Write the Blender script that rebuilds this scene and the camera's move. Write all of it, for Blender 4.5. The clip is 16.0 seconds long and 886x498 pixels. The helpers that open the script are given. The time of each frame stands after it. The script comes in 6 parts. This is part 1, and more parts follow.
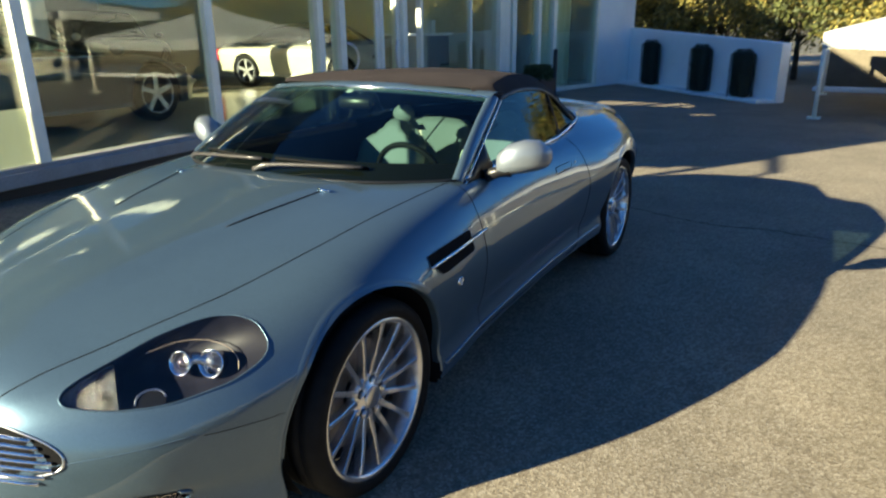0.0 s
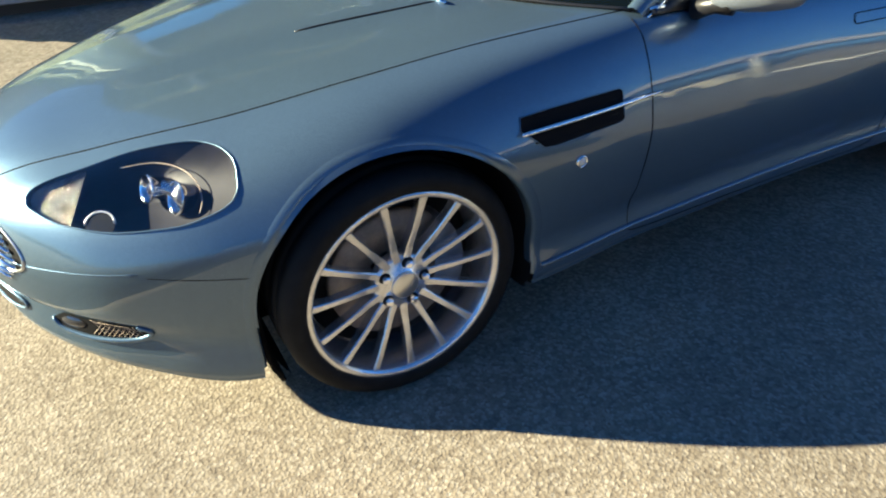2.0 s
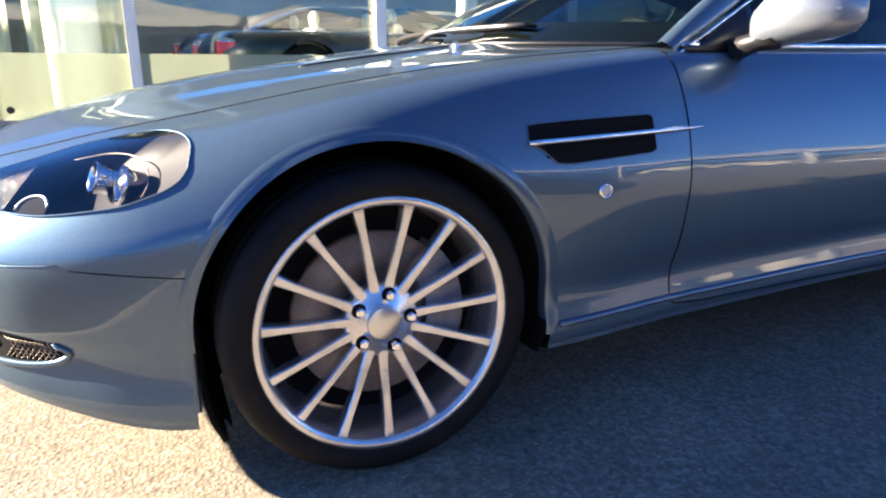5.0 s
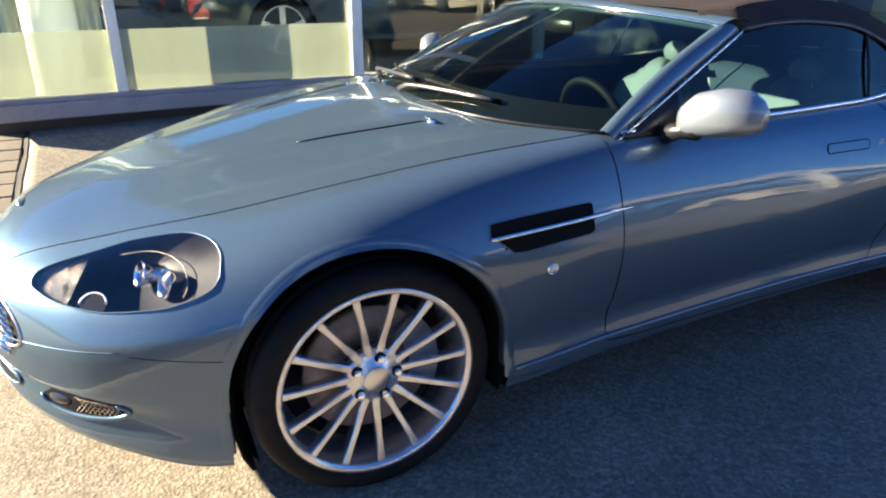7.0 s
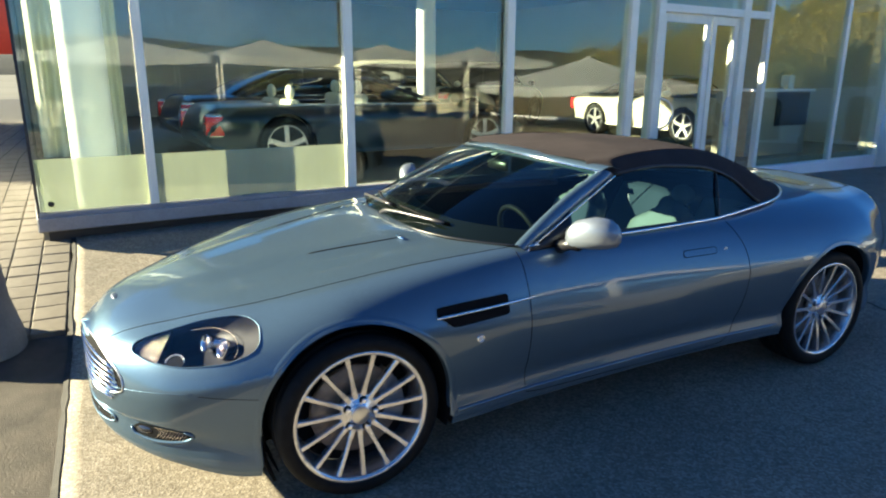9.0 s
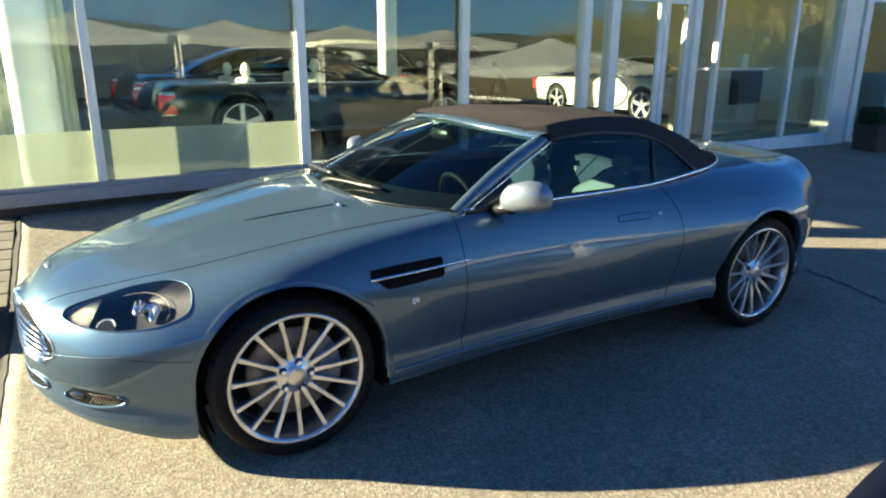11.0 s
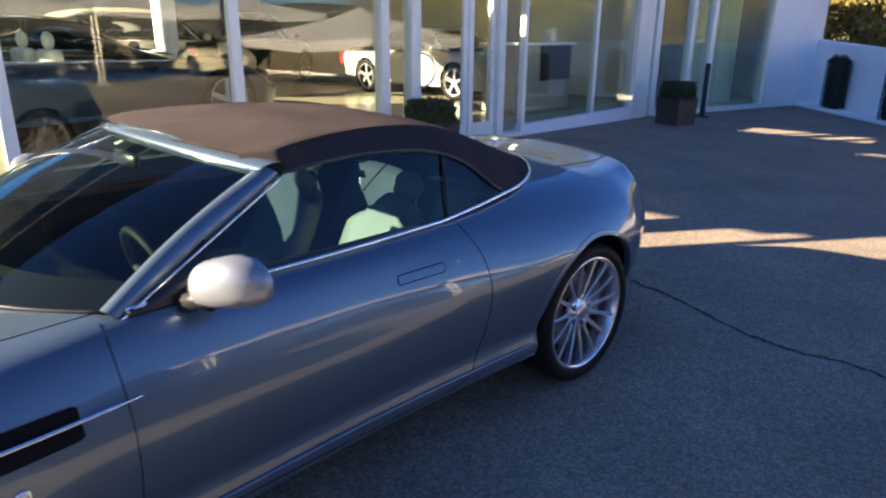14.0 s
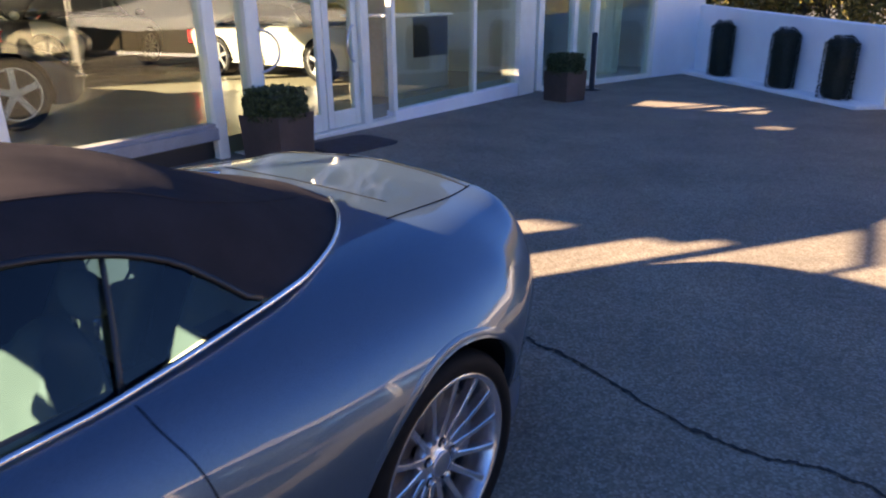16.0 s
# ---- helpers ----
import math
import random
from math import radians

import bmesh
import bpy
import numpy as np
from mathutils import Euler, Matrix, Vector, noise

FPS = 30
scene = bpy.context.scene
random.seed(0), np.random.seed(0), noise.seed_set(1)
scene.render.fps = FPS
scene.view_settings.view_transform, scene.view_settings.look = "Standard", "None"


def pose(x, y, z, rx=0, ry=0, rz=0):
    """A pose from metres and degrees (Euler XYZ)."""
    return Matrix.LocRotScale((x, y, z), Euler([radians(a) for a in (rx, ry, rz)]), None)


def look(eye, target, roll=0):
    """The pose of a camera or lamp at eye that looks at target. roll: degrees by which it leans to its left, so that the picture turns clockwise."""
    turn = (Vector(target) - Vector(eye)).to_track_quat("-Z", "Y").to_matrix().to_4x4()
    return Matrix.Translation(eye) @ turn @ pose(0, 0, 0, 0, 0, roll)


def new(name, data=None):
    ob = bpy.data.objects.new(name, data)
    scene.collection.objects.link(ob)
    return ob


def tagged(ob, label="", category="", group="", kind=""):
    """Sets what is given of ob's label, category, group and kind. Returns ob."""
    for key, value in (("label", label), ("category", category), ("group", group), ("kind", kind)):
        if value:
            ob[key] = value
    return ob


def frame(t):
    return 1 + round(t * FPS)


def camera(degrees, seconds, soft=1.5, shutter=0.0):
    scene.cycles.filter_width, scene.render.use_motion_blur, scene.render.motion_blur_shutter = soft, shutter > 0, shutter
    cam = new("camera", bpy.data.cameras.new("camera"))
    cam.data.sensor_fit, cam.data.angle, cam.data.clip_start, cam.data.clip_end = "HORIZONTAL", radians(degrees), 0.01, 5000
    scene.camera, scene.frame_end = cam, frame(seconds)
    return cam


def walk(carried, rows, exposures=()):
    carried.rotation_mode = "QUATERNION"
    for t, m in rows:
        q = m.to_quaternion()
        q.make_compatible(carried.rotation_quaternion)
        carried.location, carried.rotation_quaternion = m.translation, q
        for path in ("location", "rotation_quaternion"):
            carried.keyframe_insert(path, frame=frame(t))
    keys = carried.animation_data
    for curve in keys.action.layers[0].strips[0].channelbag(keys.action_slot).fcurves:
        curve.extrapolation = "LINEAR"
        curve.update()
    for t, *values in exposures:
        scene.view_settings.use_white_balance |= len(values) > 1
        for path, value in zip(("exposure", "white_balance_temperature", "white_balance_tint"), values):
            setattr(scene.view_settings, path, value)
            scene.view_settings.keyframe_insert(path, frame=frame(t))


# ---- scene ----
cam = camera(67.5, 16.0, soft=2.1, shutter=0.35)
PATH = [
    (0, (2.016, -1.531, 1.465), (1.066, 0.112, 0.835), -0.67),
    (0.5, (2.013, -1.301, 1.396), (0.960, 0.206, 0.607), -1.21),
    (1, (2.064, -1.034, 1.380), (0.872, 0.260, 0.427), -0.49),
    (1.5, (2.102, -0.804, 1.344), (0.759, 0.252, 0.304), -0.97),
    (2, (2.093, -0.588, 1.319), (0.634, 0.239, 0.230), -0.51),
    (2.5, (2.104, -0.416, 1.257), (0.543, 0.207, 0.173), -0.25),
    (3, (2.126, -0.370, 1.066), (0.462, 0.176, 0.100), 0.09),
    (3.5, (2.114, -0.409, 0.879), (0.351, 0.176, 0.137), 0.09),
    (4, (2.077, -0.416, 0.850), (0.291, 0.264, 0.260), 0.02),
    (4.5, (2.080, -0.404, 0.842), (0.307, 0.347, 0.299), -0.06),
    (5, (2.077, -0.405, 0.839), (0.313, 0.372, 0.306), -0.00),
    (7.5, (2.423, -0.586, 1.451), (0.779, 0.231, 0.658), 0.53),
    (8, (2.690, -0.743, 1.549), (0.997, 0.080, 0.873), 0.50),
    (8.5, (2.882, -0.801, 1.596), (1.166, 0.071, 1.054), 0.31),
    (9, (3.054, -0.759, 1.591), (1.327, 0.113, 1.084), 0.27),
    (11.5, (3.177, -0.627, 1.512), (1.532, 0.350, 0.928), 0.70),
    (12, (3.084, -0.555, 1.523), (1.481, 0.465, 0.899), 1.11),
    (12.5, (2.870, -0.388, 1.555), (1.335, 0.734, 0.932), 0.96),
    (13, (2.712, -0.209, 1.574), (1.262, 1.033, 0.979), 0.52),
    (13.5, (2.557, 0.075, 1.578), (1.154, 1.365, 0.973), 0.23),
    (14, (2.436, 0.300, 1.565), (1.075, 1.625, 0.939), 0.51),
    (14.5, (2.244, 0.536, 1.587), (0.957, 1.924, 0.942), 0.36),
    (15, (2.082, 0.791, 1.588), (0.870, 2.248, 0.948), 0.12),
    (15.5, (1.925, 1.212, 1.563), (0.763, 2.701, 0.907), -0.13),
    (16, (1.786, 1.526, 1.537), (0.659, 3.024, 0.840), -0.57),
]
walk(cam, [(t, look(eye, target, roll)) for t, eye, target, roll in PATH], [(0.0, 2.15, 6550, -3), (1.5, 2.45, 6450, 0), (2.5, 2.71, 6350, -2), (3.5, 2.80, 6250, 3), (4.5, 3.02, 6550, 12), (5.0, 3.08, 6400, 16), (7.5, 2.74, 6450, 6), (9.0, 2.62, 6450, -2), (11.5, 2.72, 6550, -4), (12.5, 2.87, 7000, 6), (13.5, 2.93, 7050, 16), (14.5, 2.97, 7200, 22), (16.0, 3.03, 7450, 25)])

# world and sun: a low autumn sun from ahead of the car, over the showroom's corner
SUN_TO = Vector((1.575, 2.46, -1.0)).normalized()
world = bpy.data.worlds.new("sky")
scene.world = world
world.use_nodes = True
wn = world.node_tree.nodes
sky = wn.new("ShaderNodeTexSky")
sky.sky_type, sky.sun_disc = "NISHITA", False
sky.sun_elevation = math.asin(-SUN_TO.z)
sky.sun_rotation = math.atan2(-SUN_TO.x, -SUN_TO.y)
sky.air_density, sky.dust_density, sky.ozone_density = 0.85, 0.0, 10.0
wn["Background"].inputs["Strength"].default_value = 0.040
world.node_tree.links.new(sky.outputs[0], wn["Background"].inputs["Color"])
sun_data = bpy.data.lights.new("sun", "SUN")
sun_data.energy, sun_data.angle, sun_data.color = 5.0, radians(0.55), (1.0, 0.86, 0.62)
sun = new("sun", sun_data)
sun.matrix_world = Matrix.Translation((0, 0, 30)) @ SUN_TO.to_track_quat("-Z", "Y").to_matrix().to_4x4()

# ---- small tools ----
from mathutils.bvhtree import BVHTree


def curve_of(*keys):
    """A smooth curve through (position, value) pairs that never overshoots."""
    xs, ys = np.array(keys, float).T
    h, d = np.diff(xs), np.diff(ys) / np.diff(xs)
    m = np.zeros(len(xs))
    m[0], m[-1] = d[0], d[-1]
    for i in range(1, len(xs) - 1):
        if d[i - 1] * d[i] > 0:
            w1, w2 = 2 * h[i] + h[i - 1], h[i] + 2 * h[i - 1]
            m[i] = (w1 + w2) / (w1 / d[i - 1] + w2 / d[i])

    def at(x):
        x = min(max(x, xs[0]), xs[-1])
        i = min(int(np.searchsorted(xs, x, "right")) - 1, len(h) - 1)
        t = (x - xs[i]) / h[i]
        return float(ys[i] * (1 + 2 * t) * (1 - t) ** 2 + m[i] * h[i] * t * (1 - t) ** 2 + ys[i + 1] * t * t * (3 - 2 * t) + m[i + 1] * h[i] * t * t * (t - 1))
    return at


def spline(points, n):
    """n points along a Catmull-Rom line through the points."""
    p = [Vector(q) for q in points]
    p = [2 * p[0] - p[1]] + p + [2 * p[-1] - p[-2]]
    out, spans = [], len(p) - 3
    for k in range(n):
        u = k / (n - 1) * spans
        i = min(int(u), spans - 1)
        t = u - i
        a, b, c, d = p[i:i + 4]
        out.append(0.5 * (2 * b + (c - a) * t + (2 * a - 5 * b + 4 * c - d) * t * t + (3 * b - a - 3 * c + d) * t ** 3))
    return out


def mesh_of(name, bm, material, smooth=True):
    me = bpy.data.meshes.new(name)
    for f in bm.faces:
        f.smooth = smooth
    bm.to_mesh(me)
    bm.free()
    for m in (material if isinstance(material, (list, tuple)) else [material]):
        me.materials.append(m)
    return me


def thing(name, label, category, m=None, group="", kind=""):
    ob = new(name)
    ob.empty_display_size = 0.2
    if m is not None:
        ob.matrix_world = m
    return tagged(ob, label, category, group, kind)


def part(name, bm, material, parent=None, label="", smooth=True, kind=""):
    ob = new(name, mesh_of(name, bm, material, smooth))
    ob.parent = parent
    return tagged(ob, label, kind=kind)


def solo(name, bm, material, label, category, m=None, smooth=True, group="", kind=""):
    ob = new(name, mesh_of(name, bm, material, smooth))
    if m is not None:
        ob.matrix_world = m
    return tagged(ob, label, category, group, kind)


def add_box(bm, lo, hi, bevel=0.0, m=None, segments=1):
    size = [hi[i] - lo[i] for i in range(3)]
    mid = [(hi[i] + lo[i]) / 2 for i in range(3)]
    made = bmesh.ops.create_cube(bm, size=1, matrix=Matrix.Translation(mid) @ Matrix.Diagonal((*size, 1)))["verts"]
    if bevel:
        edges = list({e for v in made for e in v.link_edges})
        r = bmesh.ops.bevel(bm, geom=edges, offset=bevel, segments=segments, affect="EDGES", profile=0.5)
        made = list({v for f in r["faces"] for v in f.verts} | {v for v in made if v.is_valid})
    if m is not None:
        bmesh.ops.transform(bm, matrix=m, verts=made)
    return made


def box(lo, hi, bevel=0.0, m=None, segments=1):
    bm = bmesh.new()
    add_box(bm, lo, hi, bevel, m, segments)
    return bm


def add_tube(bm, points, radius, sides=8, closed=False, flat=1.0):
    """A tube along points; radius may be a list. flat squeezes it along its second side axis."""
    pts = [Vector(p) for p in points]
    n, rings, up = len(pts), [], None
    for i, p in enumerate(pts):
        a, b = pts[i - 1] if i or closed else p, pts[(i + 1) % n] if i < n - 1 or closed else p
        t = (b - a).normalized()
        if up is None:
            up = t.orthogonal().normalized()
        up = (up - t * up.dot(t)).normalized()
        side = t.cross(up)
        r = radius[i] if isinstance(radius, (list, tuple)) else radius
        rings.append([bm.verts.new(p + r * (math.cos(q) * up + flat * math.sin(q) * side)) for q in (math.tau * k / sides for k in range(sides))])
    for i in range(n if closed else n - 1):
        a, b = rings[i], rings[(i + 1) % n]
        for k in range(sides):
            bm.faces.new((a[k], a[(k + 1) % sides], b[(k + 1) % sides], b[k]))
    if not closed:
        bm.faces.new(rings[0][::-1])
        bm.faces.new(rings[-1])


def tube(points, radius, sides=8, closed=False):
    bm = bmesh.new()
    add_tube(bm, points, radius, sides, closed)
    return bm


def add_lathe(bm, profile, steps=48, axis="x", m=None, closed=False):
    """Turns (along, radius) pairs round an axis."""
    rings, made = [], []
    for k in range(steps):
        c, s = math.cos(math.tau * k / steps), math.sin(math.tau * k / steps)
        ring = []
        for a, r in profile:
            q = {"x": (a, r * s, r * c), "y": (r * c, a, r * s), "z": (r * c, r * s, a)}[axis]
            ring.append(bm.verts.new(m @ Vector(q) if m is not None else q))
        rings.append(ring)
        made += ring
    for k in range(steps):
        a, b = rings[k], rings[(k + 1) % steps]
        for i in range(len(profile) if closed else len(profile) - 1):
            j = (i + 1) % len(profile)
            if profile[i][1] < 1e-5 and profile[j][1] < 1e-5:
                continue
            bm.faces.new((a[i], a[j], b[j], b[i]))
    bmesh.ops.remove_doubles(bm, verts=made, dist=1e-5)


def lathe(profile, steps=48, axis="x", m=None, closed=False):
    bm = bmesh.new()
    add_lathe(bm, profile, steps, axis, m, closed)
    bmesh.ops.recalc_face_normals(bm, faces=bm.faces)
    return bm


def add_grid(bm, rows, closed=False, flip=False):
    """Quads over rows of points."""
    vs = [[bm.verts.new(p) for p in r] for r in rows]
    for i in range(len(vs) - 1):
        n = len(vs[i])
        for j in range(n if closed else n - 1):
            q = (vs[i][j], vs[i][(j + 1) % n], vs[i + 1][(j + 1) % n], vs[i + 1][j])
            bm.faces.new(q[::-1] if flip else q)
    return vs


def grid(rows, closed=False, flip=False, thick=0.0):
    bm = bmesh.new()
    add_grid(bm, rows, closed, flip)
    if thick:
        bmesh.ops.recalc_face_normals(bm, faces=bm.faces)
        bmesh.ops.solidify(bm, geom=bm.faces[:], thickness=thick)
    return bm


def ball(centre, radii, u=16, v=10, m=None):
    bm = bmesh.new()
    bmesh.ops.create_uvsphere(bm, u_segments=u, v_segments=v, radius=1, matrix=Matrix.Translation(centre) @ (m or Matrix()) @ Matrix.Diagonal((*radii, 1)))
    return bm


# ---- materials ----
def material(name, colour, rough=0.5, metal=0.0, coat=0.0, spec=0.5, alpha=None):
    ma = bpy.data.materials.new(name)
    ma.use_nodes = True
    b = ma.node_tree.nodes["Principled BSDF"]
    b.inputs["Base Color"].default_value = (*colour, 1)
    b.inputs["Roughness"].default_value, b.inputs["Metallic"].default_value = rough, metal
    b.inputs["Coat Weight"].default_value, b.inputs["Coat Roughness"].default_value = coat, 0.03
    b.inputs["Specular IOR Level"].default_value = spec
    return ma


def node(ma, kind, **values):
    nd = ma.node_tree.nodes.new(kind)
    for key, value in values.items():
        nd.inputs[key.replace("_", " ")].default_value = value
    return nd


def link(ma, a, b):
    ma.node_tree.links.new(a, b)


def noise_of(ma, scale, detail=4.0, rough=0.6, stretch=None, kind="ShaderNodeTexNoise"):
    co = ma.node_tree.nodes.new("ShaderNodeTexCoord")
    tex = node(ma, kind, Scale=scale)
    if kind == "ShaderNodeTexNoise":
        tex.inputs["Detail"].default_value, tex.inputs["Roughness"].default_value = detail, rough
    if stretch:
        mp = node(ma, "ShaderNodeMapping", Scale=stretch)
        link(ma, co.outputs["Object"], mp.inputs["Vector"])
        link(ma, mp.outputs[0], tex.inputs["Vector"])
    else:
        link(ma, co.outputs["Object"], tex.inputs["Vector"])
    return tex


def ramp_of(ma, source, *stops):
    rp = ma.node_tree.nodes.new("ShaderNodeValToRGB")
    el = rp.color_ramp.elements
    while len(el) < len(stops):
        el.new(0.5)
    for e, (pos, col) in zip(el, stops):
        e.position, e.color = pos, (*col, 1)
    link(ma, source, rp.inputs[0])
    return rp


def mix_of(ma, fac, a, b, mode="MIX"):
    mx = ma.node_tree.nodes.new("ShaderNodeMix")
    mx.data_type, mx.blend_type = "RGBA", mode
    for value, slot in ((fac, 0), (a, 6), (b, 7)):
        if isinstance(value, (int, float)):
            mx.inputs[slot].default_value = value
        elif isinstance(value, tuple):
            mx.inputs[slot].default_value = (*value, 1)
        else:
            link(ma, value, mx.inputs[slot])
    return mx.outputs[2]


def bump_of(ma, source, strength=0.3, distance=0.01, under=None):
    bp = node(ma, "ShaderNodeBump", Strength=strength, Distance=distance)
    link(ma, source, bp.inputs["Height"])
    if under is not None:
        link(ma, under, bp.inputs["Normal"])
    link(ma, bp.outputs[0], ma.node_tree.nodes["Principled BSDF"].inputs["Normal"])
    return bp.outputs[0]


def base(ma):
    return ma.node_tree.nodes["Principled BSDF"].inputs["Base Color"]


def mottled(name, dark, light, scale, rough=0.6, bump=0.2, distance=0.005, fine=None, metal=0.0, coat=0.0, stretch=None):
    """Two tones in large soft patches, and fine grain with relief."""
    ma = material(name, light, rough, metal, coat)
    big = noise_of(ma, scale, 5, 0.6, stretch)
    small = noise_of(ma, fine or scale * 14, 3, 0.65, stretch)
    tone = ramp_of(ma, big.outputs[0], (0.32, dark), (0.68, light))
    grain = mix_of(ma, 0.22, tone.outputs[0], small.outputs[0], "OVERLAY")
    link(ma, grain, base(ma))
    bump_of(ma, small.outputs[0], bump, distance)
    return ma


def pane(name, tint, reflect=1.0, ior=1.5):
    """Clear thin glass: what lies behind, tinted, and a mirror image by the angle."""
    ma = bpy.data.materials.new(name)
    ma.use_nodes = True
    nt = ma.node_tree
    nt.nodes.remove(nt.nodes["Principled BSDF"])
    lw = node(ma, "ShaderNodeLayerWeight", Blend=0.5)
    fifth = nt.nodes.new("ShaderNodeMath")
    fifth.operation = "POWER"
    fifth.inputs[1].default_value = 5.0
    fr = nt.nodes.new("ShaderNodeMath")
    fr.operation = "MULTIPLY_ADD"
    fr.inputs[1].default_value, fr.inputs[2].default_value = 0.96, ((ior - 1) / (ior + 1)) ** 2
    link(ma, lw.outputs["Facing"], fifth.inputs[0])
    link(ma, fifth.outputs[0], fr.inputs[0])
    clear = node(ma, "ShaderNodeBsdfTransparent", Color=(*tint, 1))
    gloss = node(ma, "ShaderNodeBsdfGlossy", Roughness=0.0)
    mul = nt.nodes.new("ShaderNodeMath")
    mul.operation, mul.use_clamp = "MULTIPLY", True
    mul.inputs[1].default_value = reflect
    mx = nt.nodes.new("ShaderNodeMixShader")
    link(ma, fr.outputs[0], mul.inputs[0])
    link(ma, mul.outputs[0], mx.inputs[0])
    link(ma, clear.outputs[0], mx.inputs[1])
    link(ma, gloss.outputs[0], mx.inputs[2])
    link(ma, mx.outputs[0], nt.nodes["Material Output"].inputs["Surface"])
    return ma


def car_paint(name, colour, metal=0.75, rough=0.32, flake=0.35):
    ma = material(name, colour, rough, metal, 1.0)
    fl = noise_of(ma, 900, 1, 0.5)
    dirt = noise_of(ma, 2.2, 5, 0.6)
    tone = ramp_of(ma, fl.outputs[0], (0.3, tuple(c * (1 - flake) for c in colour)), (0.7, tuple(min(1, c * (1 + flake * 0.6)) for c in colour)))
    link(ma, mix_of(ma, 0.06, tone.outputs[0], dirt.outputs[0], "OVERLAY"), base(ma))
    rr = ramp_of(ma, dirt.outputs[0], (0.3, (0.02,) * 3), (0.75, (0.07,) * 3))
    link(ma, rr.outputs[0], ma.node_tree.nodes["Principled BSDF"].inputs["Coat Roughness"])
    return ma


PAINT = car_paint("silver_blue_paint", (0.095, 0.146, 0.202), 0.60, 0.36)
PAINT.node_tree.nodes["Principled BSDF"].inputs["Specular IOR Level"].default_value = 0.1
PAINT.node_tree.nodes["Principled BSDF"].inputs["Specular Tint"].default_value = (0.30, 0.42, 0.60, 1.0)
# lighter silver than the body: sunlight on the mirror put into its colour
SUNLIT_MIRROR_PAINT = car_paint("sunlit_silver_mirror_paint", (0.22, 0.25, 0.29), 0.5, 0.45)
CHROME = material("chrome", (0.82, 0.83, 0.85), 0.08, 1.0)
SATIN = material("satin_metal", (0.62, 0.63, 0.66), 0.28, 1.0)
ALLOY = mottled("wheel_alloy", (0.58, 0.58, 0.61), (0.72, 0.72, 0.75), 30, 0.26, 0.05, 0.0005, metal=0.9)
RUBBER = mottled("tyre_rubber", (0.0045, 0.0045, 0.005), (0.009, 0.009, 0.0095), 25, 0.7, 0.3, 0.001)
RUBBER.node_tree.nodes["Principled BSDF"].inputs["Specular IOR Level"].default_value = 0.16
WIPER = material("wiper_metal", (0.06, 0.055, 0.055), 0.28, 0.3)
BLACK = material("black_trim", (0.012, 0.012, 0.014), 0.35)
MATT = material("matt_black", (0.006, 0.006, 0.007), 0.9, spec=0.1)
SEAM = material("panel_gap", (0.004, 0.004, 0.005), 0.9, spec=0.1)
CLOTH = mottled("hood_cloth", (0.030, 0.0250, 0.0255), (0.043, 0.0350, 0.0355), 6, 0.9, 0.5, 0.0015, fine=420)
CLOTH.node_tree.nodes["Principled BSDF"].inputs["Specular IOR Level"].default_value = 0.08
LEATHER = mottled("cream_leather", (0.56, 0.56, 0.46), (0.66, 0.65, 0.54), 5, 0.5, 0.2, 0.001, fine=160)
DASH = mottled("dark_dashboard", (0.005, 0.005, 0.006), (0.009, 0.009, 0.010), 8, 0.6, 0.3, 0.001, fine=200)
DASH.node_tree.nodes["Principled BSDF"].inputs["Specular IOR Level"].default_value = 0.1
CARPET = mottled("cabin_carpet", (0.02, 0.02, 0.026), (0.04, 0.04, 0.05), 10, 0.95, 0.4, 0.002)
SCREEN = pane("car_glass", (0.52, 0.66, 0.58), 1.2)
SIDEGLASS = pane("side_glass", (0.13, 0.19, 0.23), 0.85)
DISC = mottled("brake_disc", (0.17, 0.135, 0.105), (0.34, 0.28, 0.23), 14, 0.55, 0.1, 0.0005, metal=0.4)
CALIPER = mottled("brake_caliper", (0.13, 0.13, 0.135), (0.22, 0.22, 0.23), 20, 0.5, 0.2, 0.001, metal=0.5)
LAMP = pane("lamp_cover", (0.88, 0.89, 0.92), 1.5)
HOUSING = mottled("lamp_housing", (0.004, 0.004, 0.008), (0.008, 0.008, 0.014), 20, 0.5, 0.1, 0.001)
HOUSING.node_tree.nodes["Principled BSDF"].inputs["Specular IOR Level"].default_value = 0.15

# ---- setting materials ----
AGG = material("exposed_aggregate", (0.34, 0.30, 0.22), 0.85)
_v = noise_of(AGG, 95, kind="ShaderNodeTexVoronoi")
_v2 = noise_of(AGG, 210, kind="ShaderNodeTexVoronoi")
_n = noise_of(AGG, 1.1, 6, 0.6)
_f = noise_of(AGG, 14, 5, 0.7)
_stone = ramp_of(AGG, _v.outputs["Color"], (0.1, (0.162, 0.133, 0.102)), (0.5, (0.238, 0.204, 0.158)), (0.9, (0.330, 0.296, 0.248)))
_wear = ramp_of(AGG, _n.outputs[0], (0.32, (0.29, 0.28, 0.265)), (0.68, (0.59, 0.57, 0.54)))
_pit = ramp_of(AGG, _v.outputs["Distance"], (0.40, (1.0, 1.0, 1.0)), (0.95, (0.80, 0.785, 0.77)))
_grain = mix_of(AGG, 1.0, _stone.outputs[0], _pit.outputs[0], "MULTIPLY")
_mixed = mix_of(AGG, 0.45, mix_of(AGG, 0.6, _grain, _wear.outputs[0], "OVERLAY"), _f.outputs[0], "SOFT_LIGHT")
link(AGG, _mixed, base(AGG))
_b1 = bump_of(AGG, _v.outputs["Distance"], 0.4, 0.004)
bump_of(AGG, _v2.outputs["Distance"], 0.3, 0.002, _b1)
